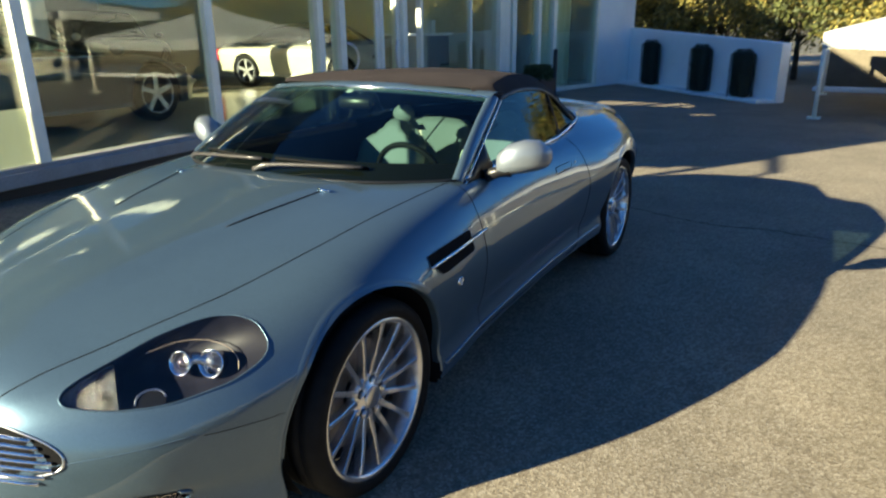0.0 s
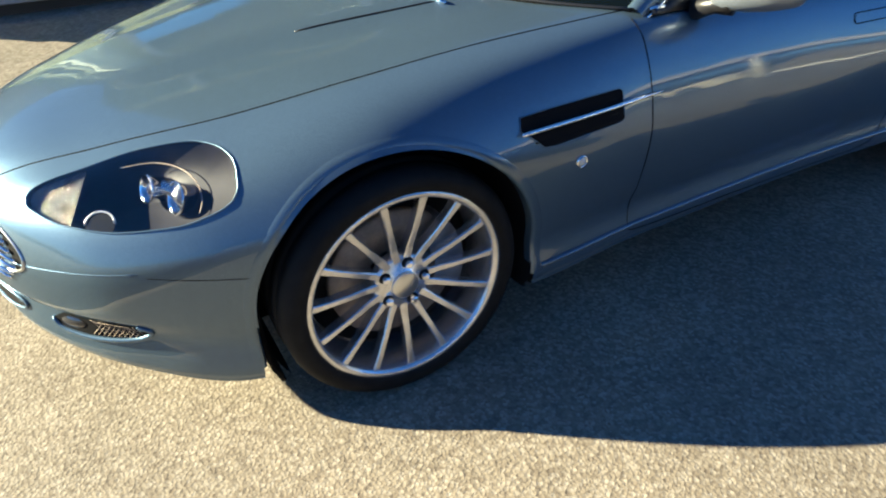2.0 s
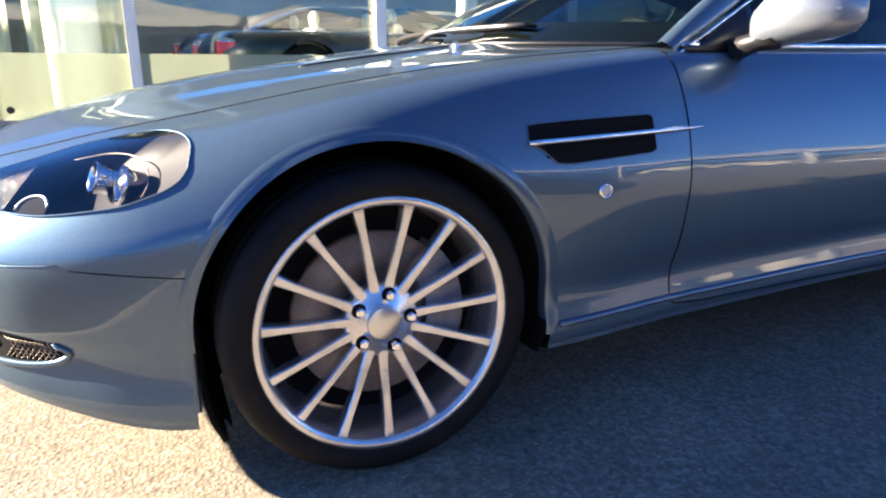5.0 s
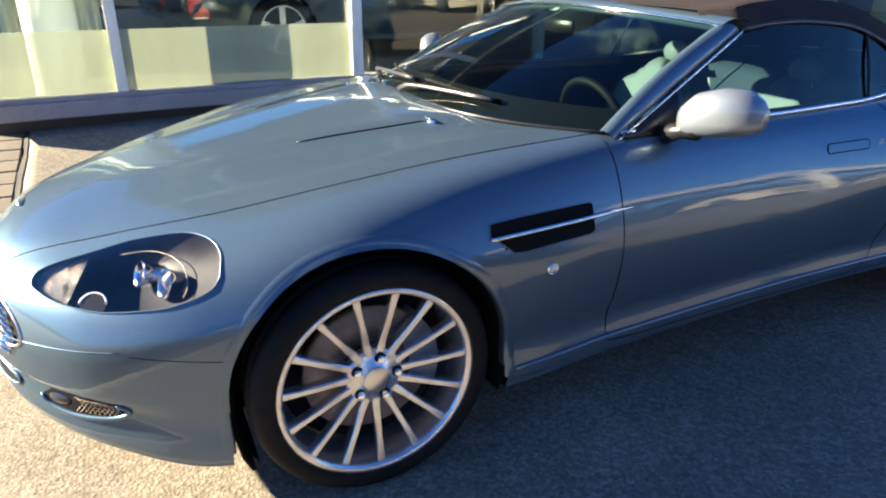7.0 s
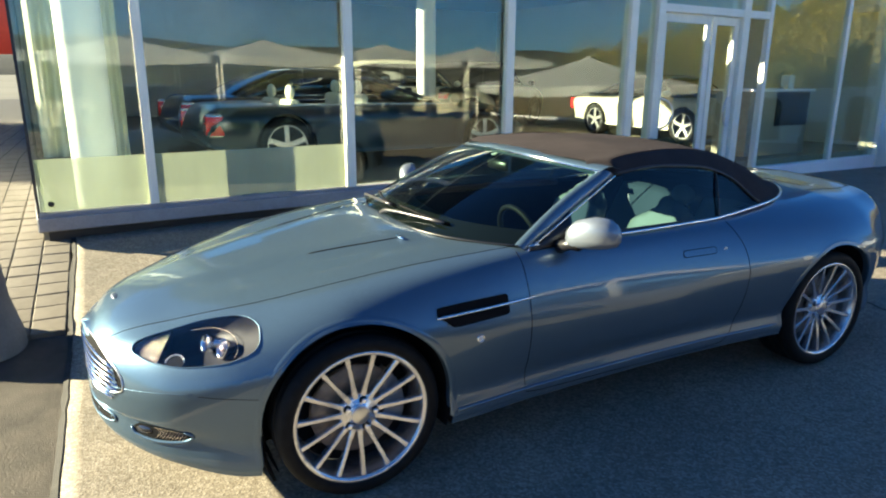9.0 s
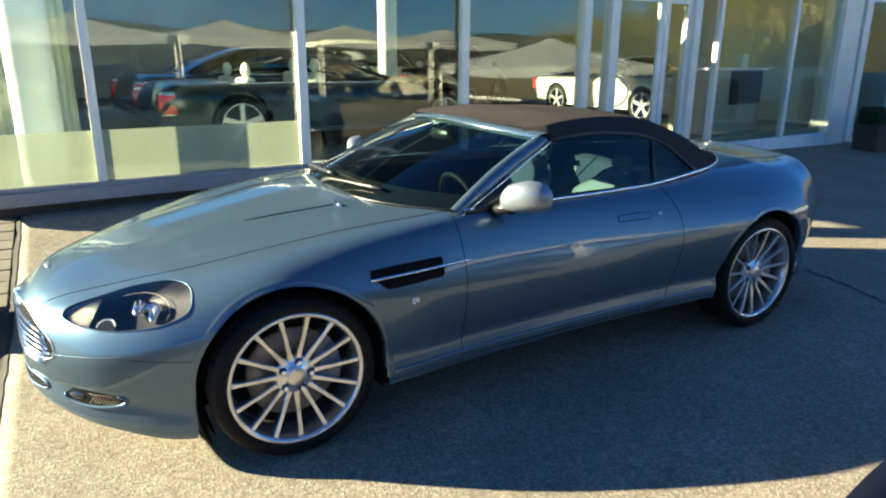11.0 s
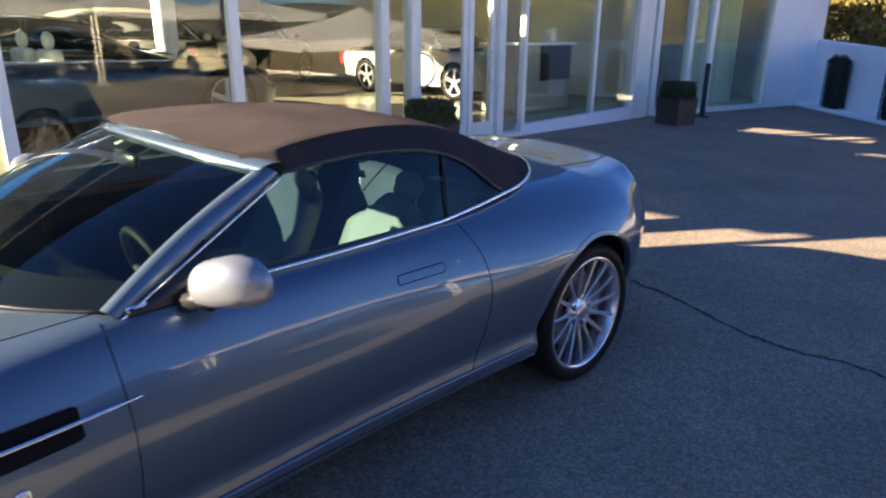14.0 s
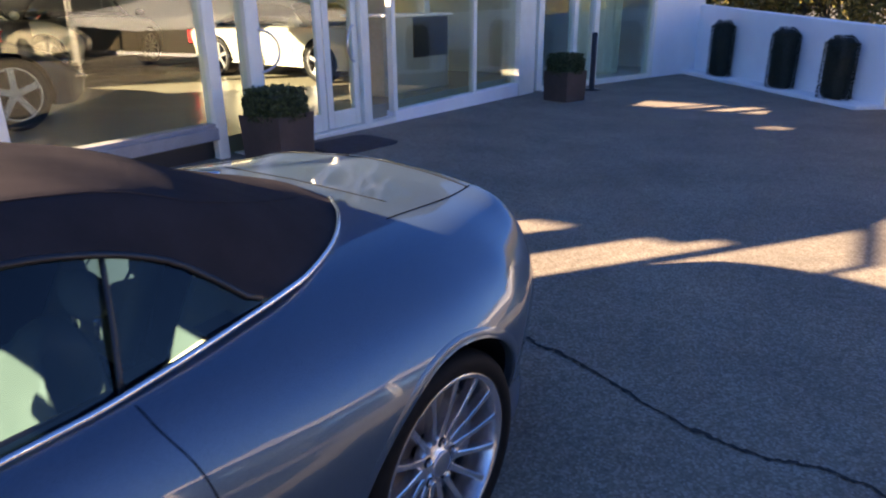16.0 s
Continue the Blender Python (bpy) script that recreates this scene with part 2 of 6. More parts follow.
ASPHALT = mottled("old_asphalt", (0.034, 0.027, 0.021), (0.086, 0.070, 0.054), 3.2, 0.92, 0.9, 0.006, fine=120)
PAVER = mottled("paver_concrete", (0.15, 0.125, 0.095), (0.22, 0.19, 0.15), 3, 0.85, 0.4, 0.002, fine=120)
EARTH = mottled("far_ground", (0.08, 0.075, 0.055), (0.13, 0.12, 0.09), 0.05, 0.95, 0.2, 0.01)
TAR = mottled("tar_joint", (0.012, 0.011, 0.010), (0.035, 0.03, 0.026), 9, 0.9, 0.6, 0.004)
RENDERED = mottled("white_render", (0.83, 0.84, 0.86), (0.90, 0.91, 0.92), 1.4, 0.8, 0.25, 0.002, fine=110)
SILLMETAL = mottled("grey_sill_metal", (0.26, 0.25, 0.26), (0.33, 0.32, 0.33), 4, 0.5, 0.1, 0.0006, fine=60)
CLADDING = mottled("grey_cladding", (0.07, 0.07, 0.075), (0.10, 0.10, 0.105), 2, 0.5, 0.1, 0.001, fine=60)
FRAME = mottled("pale_aluminium", (0.82, 0.80, 0.70), (0.90, 0.88, 0.79), 4, 0.38, 0.05, 0.0006, fine=60)
DARKFRAME = material("dark_gasket", (0.02, 0.02, 0.022), 0.5)
TILE = mottled("showroom_floor", (0.27, 0.25, 0.19), (0.35, 0.325, 0.255), 0.8, 0.22, 0.02, 0.0005, fine=30)
CEIL = mottled("showroom_ceiling", (0.74, 0.74, 0.73), (0.80, 0.80, 0.79), 0.7, 0.9, 0.1, 0.001)
INWALL = mottled("showroom_wall", (0.34, 0.33, 0.29), (0.42, 0.41, 0.37), 0.6, 0.8, 0.1, 0.001)
PALEWALL = mottled("pale_showroom_wall", (0.66, 0.66, 0.54), (0.74, 0.74, 0.62), 0.6, 0.8, 0.1, 0.001)
SHOPGLASS = pane("shop_glass", (0.92, 0.97, 0.91), 1.5, 1.5)
CURTAIN = mottled("pale_curtain", (0.58, 0.60, 0.48), (0.68, 0.70, 0.57), 3, 0.9, 0.3, 0.002, fine=90)


def frosted(name, tint, cover):
    """Frosted film: part clear, part scattering light through and back."""
    ma = bpy.data.materials.new(name)
    ma.use_nodes = True
    nt = ma.node_tree
    nt.nodes.remove(nt.nodes["Principled BSDF"])
    grain = noise_of(ma, 3.0, 4, 0.6, (1.0, 1.0, 0.25))
    tone = ramp_of(ma, grain.outputs[0], (0.3, tuple(c * 0.86 for c in tint)), (0.7, tint))
    back, through_it = node(ma, "ShaderNodeBsdfDiffuse"), node(ma, "ShaderNodeBsdfTranslucent")
    clear = node(ma, "ShaderNodeBsdfTransparent")
    both, out = node(ma, "ShaderNodeMixShader", Fac=0.22), node(ma, "ShaderNodeMixShader", Fac=cover)
    for sh in (back, through_it):
        link(ma, tone.outputs[0], sh.inputs["Color"])
    link(ma, back.outputs[0], both.inputs[1])
    link(ma, through_it.outputs[0], both.inputs[2])
    link(ma, clear.outputs[0], out.inputs[1])
    link(ma, both.outputs[0], out.inputs[2])
    link(ma, out.outputs[0], nt.nodes["Material Output"].inputs["Surface"])
    return ma


FILM = frosted("frosted_film", (0.52, 0.57, 0.42), 0.58)
PLANTER = mottled("planter_brown", (0.055, 0.036, 0.030), (0.095, 0.062, 0.050), 3, 0.7, 0.3, 0.002, fine=60)
STONE = mottled("bollard_concrete", (0.13, 0.12, 0.115), (0.22, 0.21, 0.20), 4, 0.9, 0.5, 0.004, fine=70)
CANVAS = mottled("tent_canvas", (0.50, 0.51, 0.52), (0.60, 0.61, 0.62), 0.8, 0.8, 0.3, 0.01, fine=7)
BARK = mottled("bark", (0.05, 0.04, 0.03), (0.11, 0.09, 0.07), 6, 0.95, 0.8, 0.02, stretch=(3, 3, 0.6))
RETAIN = mottled("brown_bank", (0.10, 0.085, 0.06), (0.17, 0.14, 0.10), 1.2, 0.95, 0.6, 0.02)


def leaf_material(name, dark, light):
    ma = material(name, light, 0.6)
    gm = ma.node_tree.nodes.new("ShaderNodeNewGeometry")
    rp = ramp_of(ma, gm.outputs["Random Per Island"], (0.0, dark), (0.55, tuple((a + b) / 2 for a, b in zip(dark, light))), (1.0, light))
    link(ma, rp.outputs[0], base(ma))
    ma.node_tree.nodes["Principled BSDF"].inputs["Subsurface Weight"].default_value = 0.0
    return ma


LEAF_GOLD = leaf_material("gold_leaves", (0.06, 0.062, 0.014), (0.29, 0.225, 0.045))
LEAF_GREEN = leaf_material("green_leaves", (0.025, 0.035, 0.012), (0.14, 0.15, 0.04))
LEAF_DARK = leaf_material("dark_hedge_leaves", (0.006, 0.009, 0.006), (0.022, 0.030, 0.016))
LEAF_BOX = leaf_material("box_leaves", (0.015, 0.026, 0.008), (0.07, 0.10, 0.03))


def slope(x, y):
    """The forecourt lies level under the car and climbs to the shop front."""
    k = 1.0 if y < 0 else max(0.0, 1 - y / 12.5) ** 1.3
    q = min(5.2, max(0.0, -1.05 - x))
    return 0.118 * k * q * min(1, q / 0.5)


# ---- ground ----
def sheet(xs, ys, lift, high=slope):
    return grid([[(x, y, high(x, y) + lift) for x in xs] for y in ys], flip=True)


def spread(lo, hi, n):
    return [lo + (hi - lo) * k / (n - 1) for k in range(n)]


solo("ground", sheet([-2500, -400, -80, -20, -8, -4, -3, -2, -1, 0, 4, 12, 40, 200, 2500], [-2500, -400, -60, -20, -6, -2, 0, 2, 5, 9, 14, 30, 100, 500, 2500], -0.06), EARTH, "pale dry ground reaching to the horizon", "ground", kind="structure")
slab = bmesh.new()
vs = add_grid(slab, [[(x, y, slope(x, y)) for x in spread(-4.6, 16, 84)] for y in [-1.075] + spread(-1.0, 40, 120)], flip=True)
for i in range(len(vs[0]) - 1):
    a, b = vs[0][i], vs[0][i + 1]
    c, d = (slab.verts.new(q.co - Vector((0, -0.004, 0.055))) for q in (b, a))
    slab.faces.new((a, b, c, d))
solo("forecourt", slab, AGG, "beige exposed-aggregate concrete forecourt, scuffed and stained", "pavement", kind="structure")
solo("road", sheet(spread(-1.45, 16, 30), spread(-9, -1.10, 16), -0.022, lambda x, y: slope(x, y) + 0.006 * noise.noise((x * 1.7, y * 1.7, 0))), ASPHALT, "worn brown-grey asphalt in front of the forecourt", "road", kind="structure")
joint = bmesh.new()
rows = []
for k in range(160):
    x = -4.3 + 20 * k / 159
    w = 0.018 + 0.014 * noise.noise((x * 3.1, 2, 0)) + 0.012 * noise.noise((x * 11, 7, 0))
    y = -1.088 + 0.012 * noise.noise((x * 2, 0, 4))
    rows.append([(x, y - w, slope(x, y) - 0.012), (x, y, slope(x, y) - 0.004), (x, y + w * 0.7, slope(x, y) + 0.0035)])
add_grid(joint, rows)
solo("kerb_joint", joint, TAR, "dark broken joint between slab and asphalt", "trim", kind="structure")


def crack(points, width, seed):
    pts = spline([(a, b, 0) for a, b in points], 120)
    rows = []
    for k, p in enumerate(pts):
        wob = 0.026 * noise.noise((k * 0.21, seed, 0)) + 0.010 * noise.noise((k * 0.7, seed, 3))
        w = width * (0.3 + 1.3 * abs(noise.noise((k * 0.37, seed, 9))))
        z = slope(p.x, p.y) + 0.0035
        rows.append([(p.x, p.y + wob - w, z), (p.x, p.y + wob + w, z)])
    return grid(rows)


solo("ground_crack", crack([(0.35, 4.06), (0.71, 3.99), (1.13, 3.83), (1.48, 3.77), (1.72, 3.83), (2.09, 3.76), (3.2, 3.6)], 0.017, 1.0), TAR, "thin branching crack in the concrete", "trim", kind="structure")
solo("ground_crack", crack([(1.13, 3.83), (1.2, 4.3), (1.1, 4.8), (1.3, 5.6)], 0.003, 5.0), TAR, "thin branching crack in the concrete", "trim", kind="structure")

# ---- showroom, in its own frame: x out of the shop front, y along it, z up ----
SHOP = pose(-3.12, -1.30, 0, 0, 0, math.degrees(math.atan(0.085)))
FLOOR_Z = 0.33


def shop(name, bm, ma, label, category="trim", kind="structure", smooth=False):
    return solo(name, bm, ma, label, category, SHOP, smooth, kind=kind)


shop("showroom_floor", box((-12.4, 0.0, 0.10), (-0.10, 13.5, FLOOR_Z)), TILE, "polished pale showroom floor", "floor")
def slab_with_lights(z0, z1, holes):
    """A flat slab with added openings for sunlight between its strips."""
    bm, last = bmesh.new(), 0.0
    for y0, y1, *spans in holes:
        if y0 > last:
            add_box(bm, (-12.4, last, z0), (-0.985, y0, z1))
        edge = -12.4
        for x0, x1 in spans:
            add_box(bm, (edge, y0, z0), (x0, y1, z1))
            edge = x1
        add_box(bm, (edge, y0, z0), (-0.985, y1, z1))
        last = y1
    add_box(bm, (-12.4, last, z0), (-0.985, 13.5, z1))
    return bm


# unseen openings, added and placed to bring sun into the showroom
ADDED_SUN_OPENINGS = ((0.55, 3.0, (-12.0, -6.6)), (3.0, 3.56, (-12.0, -7.4), (-2.6, -1.5)), (3.56, 4.2, (-12.0, -7.4)), (4.2, 5.2, (-12.0, -7.4), (-4.6, -2.0)), (5.2, 5.65, (-8.6, -5.6)))
shop("ceiling", slab_with_lights(3.58, 3.695, ADDED_SUN_OPENINGS), CEIL, "pale showroom ceiling with openings added to let the sun in", "ceiling")
shop("roof", slab_with_lights(3.70, 3.76, ADDED_SUN_OPENINGS), RENDERED, "flat white roof with openings added to let the sun in", "roof")
shop("wall_back", box((-12.65, -0.05, 0.0), (-12.4, 13.5, 3.7)), INWALL, "grey showroom back wall", "wall")
shop("wall_south", box((-12.4, -0.05, 0.0), (-7.4, 0.2, 3.7)), INWALL, "grey showroom end wall", "wall")
shop("wall_north", box((-12.4, 13.5, 0.0), (-0.3, 13.7, 3.7)), PALEWALL, "pale cream showroom end wall", "wall")
# unseen fascias, raised to block the sun; the front one dark for reflections
shop("fascia", box((-0.98, -0.06, 3.02), (-0.78, 13.62, 5.0), 0.01), CLADDING, "unseen dark grey fascia, built up over the shop front to block the sun", "wall")
shop("fascia_end", box((-7.4, -0.06, 2.94), (-0.98, 0.10, 5.0), 0.01), RENDERED, "unseen white fascia round the corner, built up to block the sun", "wall")
ob = shop("glass_eave", box((-0.775, -0.02, 3.03), (0.04, 13.62, 3.045)), SHOPGLASS, "clear glass eave over the shop front", "canopy")
ob.visible_shadow = False
shop("head_rail", box((-0.11, -0.02, 3.02), (0.03, 13.62, 3.028)), FRAME, "pale rail along the top of the glass", "trim")
shop("plinth", box((-0.30, -0.03, 0.34), (0.045, 6.57, 0.455), 0.008), SILLMETAL, "grey sill ledge under the shop windows", "plinth")
shop("plinth_foot", box((-0.30, 0.04, -0.1), (-0.06, 6.57, 0.34)), DARKFRAME, "dark recessed foot of the sill ledge", "plinth")
shop("sill", box((-0.12, -0.01, 0.455), (0.02, 6.57, 0.49), 0.004), SILLMETAL, "grey window sill", "sill")
shop("end_plinth", box((-7.4, -0.03, 0.0), (-0.30, 0.10, 0.455), 0.008), SILLMETAL, "grey sill ledge round the corner", "plinth")


def post(name, y0, y1, z0, z1, x0=-0.07, x1=0.03):
    bm = box((x0, y0, z0), (x1, y1, z1), 0.006)
    add_box(bm, (x1 - 0.012, y0 - 0.012, z0), (x1 - 0.004, y1 + 0.012, z1))
    return shop(name, bm, FRAME, "pale aluminium shop-front post", "post")


def glazing(name, y0, y1, z0, z1, x=-0.045):
    ob = shop(name, box((x - 0.006, y0, z0), (x + 0.006, y1, z1)), SHOPGLASS, "large clear shop window mirroring the yard", "window")
    ob.visible_shadow = False
    return ob


post("mullion", 0.845, 0.895, 0.49, 3.02, -0.10, 0.0)
post("post", 2.70, 2.77, 0.49, 3.02)
post("post", 4.66, 4.74, 0.49, 3.02)
post("post", 6.57, 6.67, 0.10, 3.02, -0.12)
post("door_jamb", 7.06, 7.16, 0.10, 3.02, -0.14)
post("door_jamb", 8.80, 8.92, 0.10, 3.02, -0.20)
post("door_post", 9.40, 9.46, 0.10, 3.02)
post("mullion", 11.53, 11.60, 0.20, 3.02, -0.10, 0.0)
post("post", 13.0, 13.6, 0.0, 3.02, -0.3, 0.06)
shop("corner_gasket", box((-0.06, -0.022, 0.455), (0.012, 0.0, 3.02)), DARKFRAME, "dark glass-to-glass corner", "trim")
for k, (a, b, c) in enumerate(((0.0, 0.845, 0.49), (0.895, 2.70, 0.49), (2.77, 4.66, 0.49), (4.74, 6.57, 0.49), (9.46, 11.53, 0.23), (11.60, 13.0, 0.23))):
    glazing("window_%d" % (k + 1), a, b, c, 3.02)
glazing("window_7", 6.67, 7.06, 0.15, 3.02)
glazing("transom_1", 7.16, 8.80, 2.50, 3.02)
glazing("transom_2", 8.92, 9.40, 2.50, 3.02)
ob = shop("end_window", box((-7.4, 0.03, 0.49), (0.0, 0.042, 2.94)), SHOPGLASS, "clear window round the corner", "window")
ob.visible_shadow = False
shop("transom_bar", box((-0.12, 7.16, 2.40), (0.02, 9.40, 2.50), 0.004), FRAME, "pale bar over the doors", "trim")
shop("threshold", box((-0.30, 6.84, 0.02), (0.05, 9.40, 0.16), 0.006), FRAME, "metal door threshold", "trim")
shop("low_sill", box((-0.14, 9.40, -0.05), (0.04, 13.0, 0.23), 0.008), RENDERED, "white low window sill", "sill")
shop("glass_stud", lathe([(0.0, 0.024), (0.012, 0.024), (0.014, 0.0)], 16, "x", Matrix.Translation((-0.038, 0.085, 0.555))), DARKFRAME, "round dark glass fixing", "fixing")
shop("column", lathe([(FLOOR_Z, 0.20), (3.54, 0.20)], 32, "z", Matrix.Translation((-1.05, 0.52, 0))), RENDERED, "round white showroom column", "column", smooth=True)
for y0, y1 in ((0.004, 0.838), (0.902, 2.692)):
    shop("window_film", box((-0.0375, y0, 0.492), (-0.0355, y1, 0.92)), FILM, "pale frosted film along the foot of the window", "film")
shop("curtain", grid([[(-3.2 + 0.05 * math.sin(y * 41) + 0.02 * math.sin(y * 17), y, z) for y in spread(0.12, 1.08, 70)] for z in spread(FLOOR_Z + 0.02, 3.5, 8)], thick=0.004), CURTAIN, "pale pleated curtain inside the shop window", "curtain", smooth=True)
shop("column", lathe([(FLOOR_Z, 0.20), (3.54, 0.20)], 32, "z", Matrix.Translation((-6.5, 7.4, 0))), RENDERED, "round white showroom column", "column", smooth=True)


def make_door(y0, y1, hinge):
    door = thing("glass_door", "glazed aluminium entrance door with a round pull", "door", SHOP)
    x0, x1 = -0.085, -0.035
    for lo, hi, nm in (((x0, y0, 0.17), (x1, y0 + 0.10, 2.39), "stile"), ((x0, y1 - 0.10, 0.17), (x1, y1, 2.39), "stile"), ((x0, y0 + 0.10, 0.17), (x1, y1 - 0.10, 0.36), "bottom_rail"), ((x0, y0 + 0.10, 2.28), (x1, y1 - 0.10, 2.39), "top_rail")):
        part(nm, box(lo, hi, 0.005), FRAME, door, smooth=False)
    gl = part("pane", box((-0.064, y0 + 0.10, 0.36), (-0.056, y1 - 0.10, 2.28)), SHOPGLASS, door, smooth=False)
    gl.visible_shadow = False
    side = y0 + 0.07 if hinge > 0 else y1 - 0.07
    pull = [(-0.035 + 0.07 * math.sin(math.pi * k / 24), side + hinge * 0.20 * math.sin(math.pi * k / 24), 1.10 + 0.20 * math.cos(math.pi * k / 24)) for k in range(25)]
    part("pull", tube(pull, 0.014, 8), SATIN, door)


make_door(7.18, 8.18, 1)
make_door(8.20, 8.79, -1)

# wing beyond the entrance, turned out towards the yard
WING = Matrix.Translation((-4.20, 12.30, 0)) @ pose(0, 0, 0, 0, 0, -13.6)


def wing(name, bm, ma, label, category, kind="structure"):
    return solo(name, bm, ma, label, category, WING, False, kind=kind)


wing("wing_wall", box((-0.25, 3.55, 0), (0, 5.2, 2.75)), RENDERED, "tall white rendered wall", "wall")
wing("wing_fascia", box((-0.3, 0, 2.55), (0.02, 3.55, 2.75)), RENDERED, "white fascia", "wall")
wing("wing_back", box((-3.6, 0, 0), (-3.4, 5.2, 2.75)), RENDERED, "white inner wall behind the glass", "wall")
wing("wing_floor", box((-4.8, 0, -0.05), (-0.1, 5.2, 0.03)), CEIL, "polished pale floor", "floor")
# the unseen gap in this roof is added to brighten the wing inside
bm = box((-5.0, 1.1, 2.75), (0.1, 5.25, 2.87))
add_box(bm, (-1.2, -0.5, 2.75), (0.1, 1.1, 2.87))
wing("wing_roof", bm, RENDERED, "flat roof with an unseen gap added to let daylight in", "roof")
wing("wing_curtain", grid([[(-0.75 + 0.06 * math.sin(y * 23) + 0.02 * math.sin(y * 9), y, z) for y in spread(1.75, 3.42, 90)] for z in spread(0.05, 2.6, 6)], thick=0.004), CURTAIN, "pale pleated curtain behind the far window", "curtain")
wing("wing_end", box((-5, 5.2, 0), (0.0, 5.4, 2.75)), RENDERED, "white rendered end wall", "wall")
for y0, y1 in ((0.0, 0.14), (0.95, 1.06), (1.55, 1.68), (3.45, 3.55)):
    wing("post", box((-0.12, y0, 0.03), (0.03, y1, 2.55), 0.006), FRAME, "pale aluminium post", "post")
for y0, y1 in ((0.14, 0.95), (1.06, 1.55), (1.68, 3.45)):
    gl = wing("window", box((-0.05, y0, 0.03), (-0.04, y1, 2.55)), SHOPGLASS, "clear shop window", "window")
    gl.visible_shadow = False
    wing("wing_sill", box((-0.10, y0, 0.0), (0.02, y1, 0.10), 0.004), FRAME, "pale low sill", "sill")

# low white wall with clipped dark shrubs before it
YARDWALL = Matrix.Translation((-3.13, 17.55, 0)) @ pose(0, 0, 0, 0, 0, math.degrees(math.atan2(13.27 - 17.55, 1.05 + 3.13)))
bm = box((0, 0, -0.1), (5.98, 0.22, 1.50), 0.01)
for v in bm.verts:
    if v.co.z > 1:
        v.co.z -= 0.05 + 0.32 * v.co.x / 5.98
solo("yard_wall", bm, RENDERED, "low white rendered yard wall", "wall", YARDWALL, False, kind="structure")
solo("wall_coping", box((-0.02, -0.02, 1.36), (0.0, 0.24, 1.47)), FRAME, "pale end of the wall top", "trim", YARDWALL, False, kind="structure")
solo("wall_kerb", box((-0.2, -0.42, -0.05), (5.96, 0.0, 0.06), 0.015), RENDERED, "white painted kerb along the wall foot", "kerb", YARDWALL, False, kind="structure")

# ---- the open-topped coupe with its hood up: nose to -y, its left side to +x, front axle at y = 0 ----
WHEELBASE = 2.74
Z_MID = curve_of((-0.9, 0.585), (-0.82, 0.655), (-0.6, 0.728), (-0.3, 0.79), (0, 0.838), (0.4, 0.892), (0.8, 0.915), (1.4, 0.92), (2, 0.93), (2.6, 0.962), (2.95, 0.962), (3.27, 0.950), (3.46, 0.957), (3.50, 0.925), (3.56, 0.84), (3.63, 0.70), (3.66, 0.60))
Z_CREST = curve_of((-0.9, 0.545), (-0.82, 0.60), (-0.6, 0.655), (-0.35, 0.715), (0, 0.795), (0.3, 0.84), (0.55, 0.865), (0.8, 0.883), (1.4, 0.886), (2, 0.895), (2.4, 0.90), (2.74, 0.895), (3.09, 0.888), (3.30, 0.878), (3.42, 0.884), (3.455, 0.862), (3.53, 0.77), (3.62, 0.66), (3.66, 0.58))
X_CREST = curve_of((-0.9, 0.24), (-0.82, 0.35), (-0.6, 0.53), (-0.35, 0.665), (0, 0.745), (0.3, 0.775), (0.55, 0.785), (0.8, 0.785), (1.4, 0.78), (2, 0.76), (2.4, 0.745), (2.74, 0.735), (3.09, 0.70), (3.36, 0.650), (3.43, 0.620), (3.50, 0.53), (3.59, 0.42), (3.66, 0.26))
X_WIDE = curve_of((-0.9, 0.34), (-0.86, 0.43), (-0.78, 0.55), (-0.65, 0.685), (-0.4, 0.825), (-0.2, 0.885), (0, 0.915), (0.3, 0.925), (0.5, 0.922), (0.8, 0.905), (1.4, 0.90), (1.9, 0.905), (2.4, 0.93), (2.74, 0.9375), (3.06, 0.91), (3.27, 0.835), (3.42, 0.755), (3.53, 0.66), (3.61, 0.54), (3.66, 0.40))
Z_WIDE = curve_of((-0.9, 0.42), (-0.4, 0.50), (0, 0.62), (0.5, 0.58), (1.4, 0.56), (2, 0.61), (2.74, 0.64), (3.36, 0.62), (3.66, 0.52))
X_SILL = curve_of((-0.9, 0.30), (-0.86, 0.40), (-0.78, 0.52), (-0.65, 0.65), (-0.4, 0.805), (0, 0.885), (0.4, 0.905), (0.8, 0.875), (1.5, 0.865), (2.2, 0.885), (2.74, 0.91), (3.15, 0.85), (3.40, 0.72), (3.56, 0.55), (3.66, 0.36))
Z_SILL = curve_of((-0.9, 0.235), (-0.7, 0.178), (-0.4, 0.135), (0, 0.175), (0.4, 0.214), (0.8, 0.222), (1.5, 0.240), (2.2, 0.250), (2.74, 0.24), (3.18, 0.23), (3.5, 0.27), (3.66, 0.34))

# side windows and cloth top: edge heights and half-widths along the car
PILLAR_Y = curve_of((0.80, 0.885), (1.30, 1.147), (1.6, 1.168), (1.9, 1.150), (2.05, 1.118), (2.17, 1.068), (2.25, 1.005), (2.31, 0.952), (2.36, 0.938))
RAIL_X = curve_of((0.80, 0.772), (1.30, 0.674), (1.6, 0.650), (1.9, 0.634), (2.05, 0.630), (2.17, 0.640), (2.25, 0.664), (2.31, 0.692), (2.36, 0.690))
TOP_Z = curve_of((1.16, 1.213), (1.4, 1.243), (1.75, 1.255), (2.05, 1.238), (2.3, 1.19), (2.55, 1.10), (2.75, 1.025), (2.90, 0.978), (2.97, 0.966))
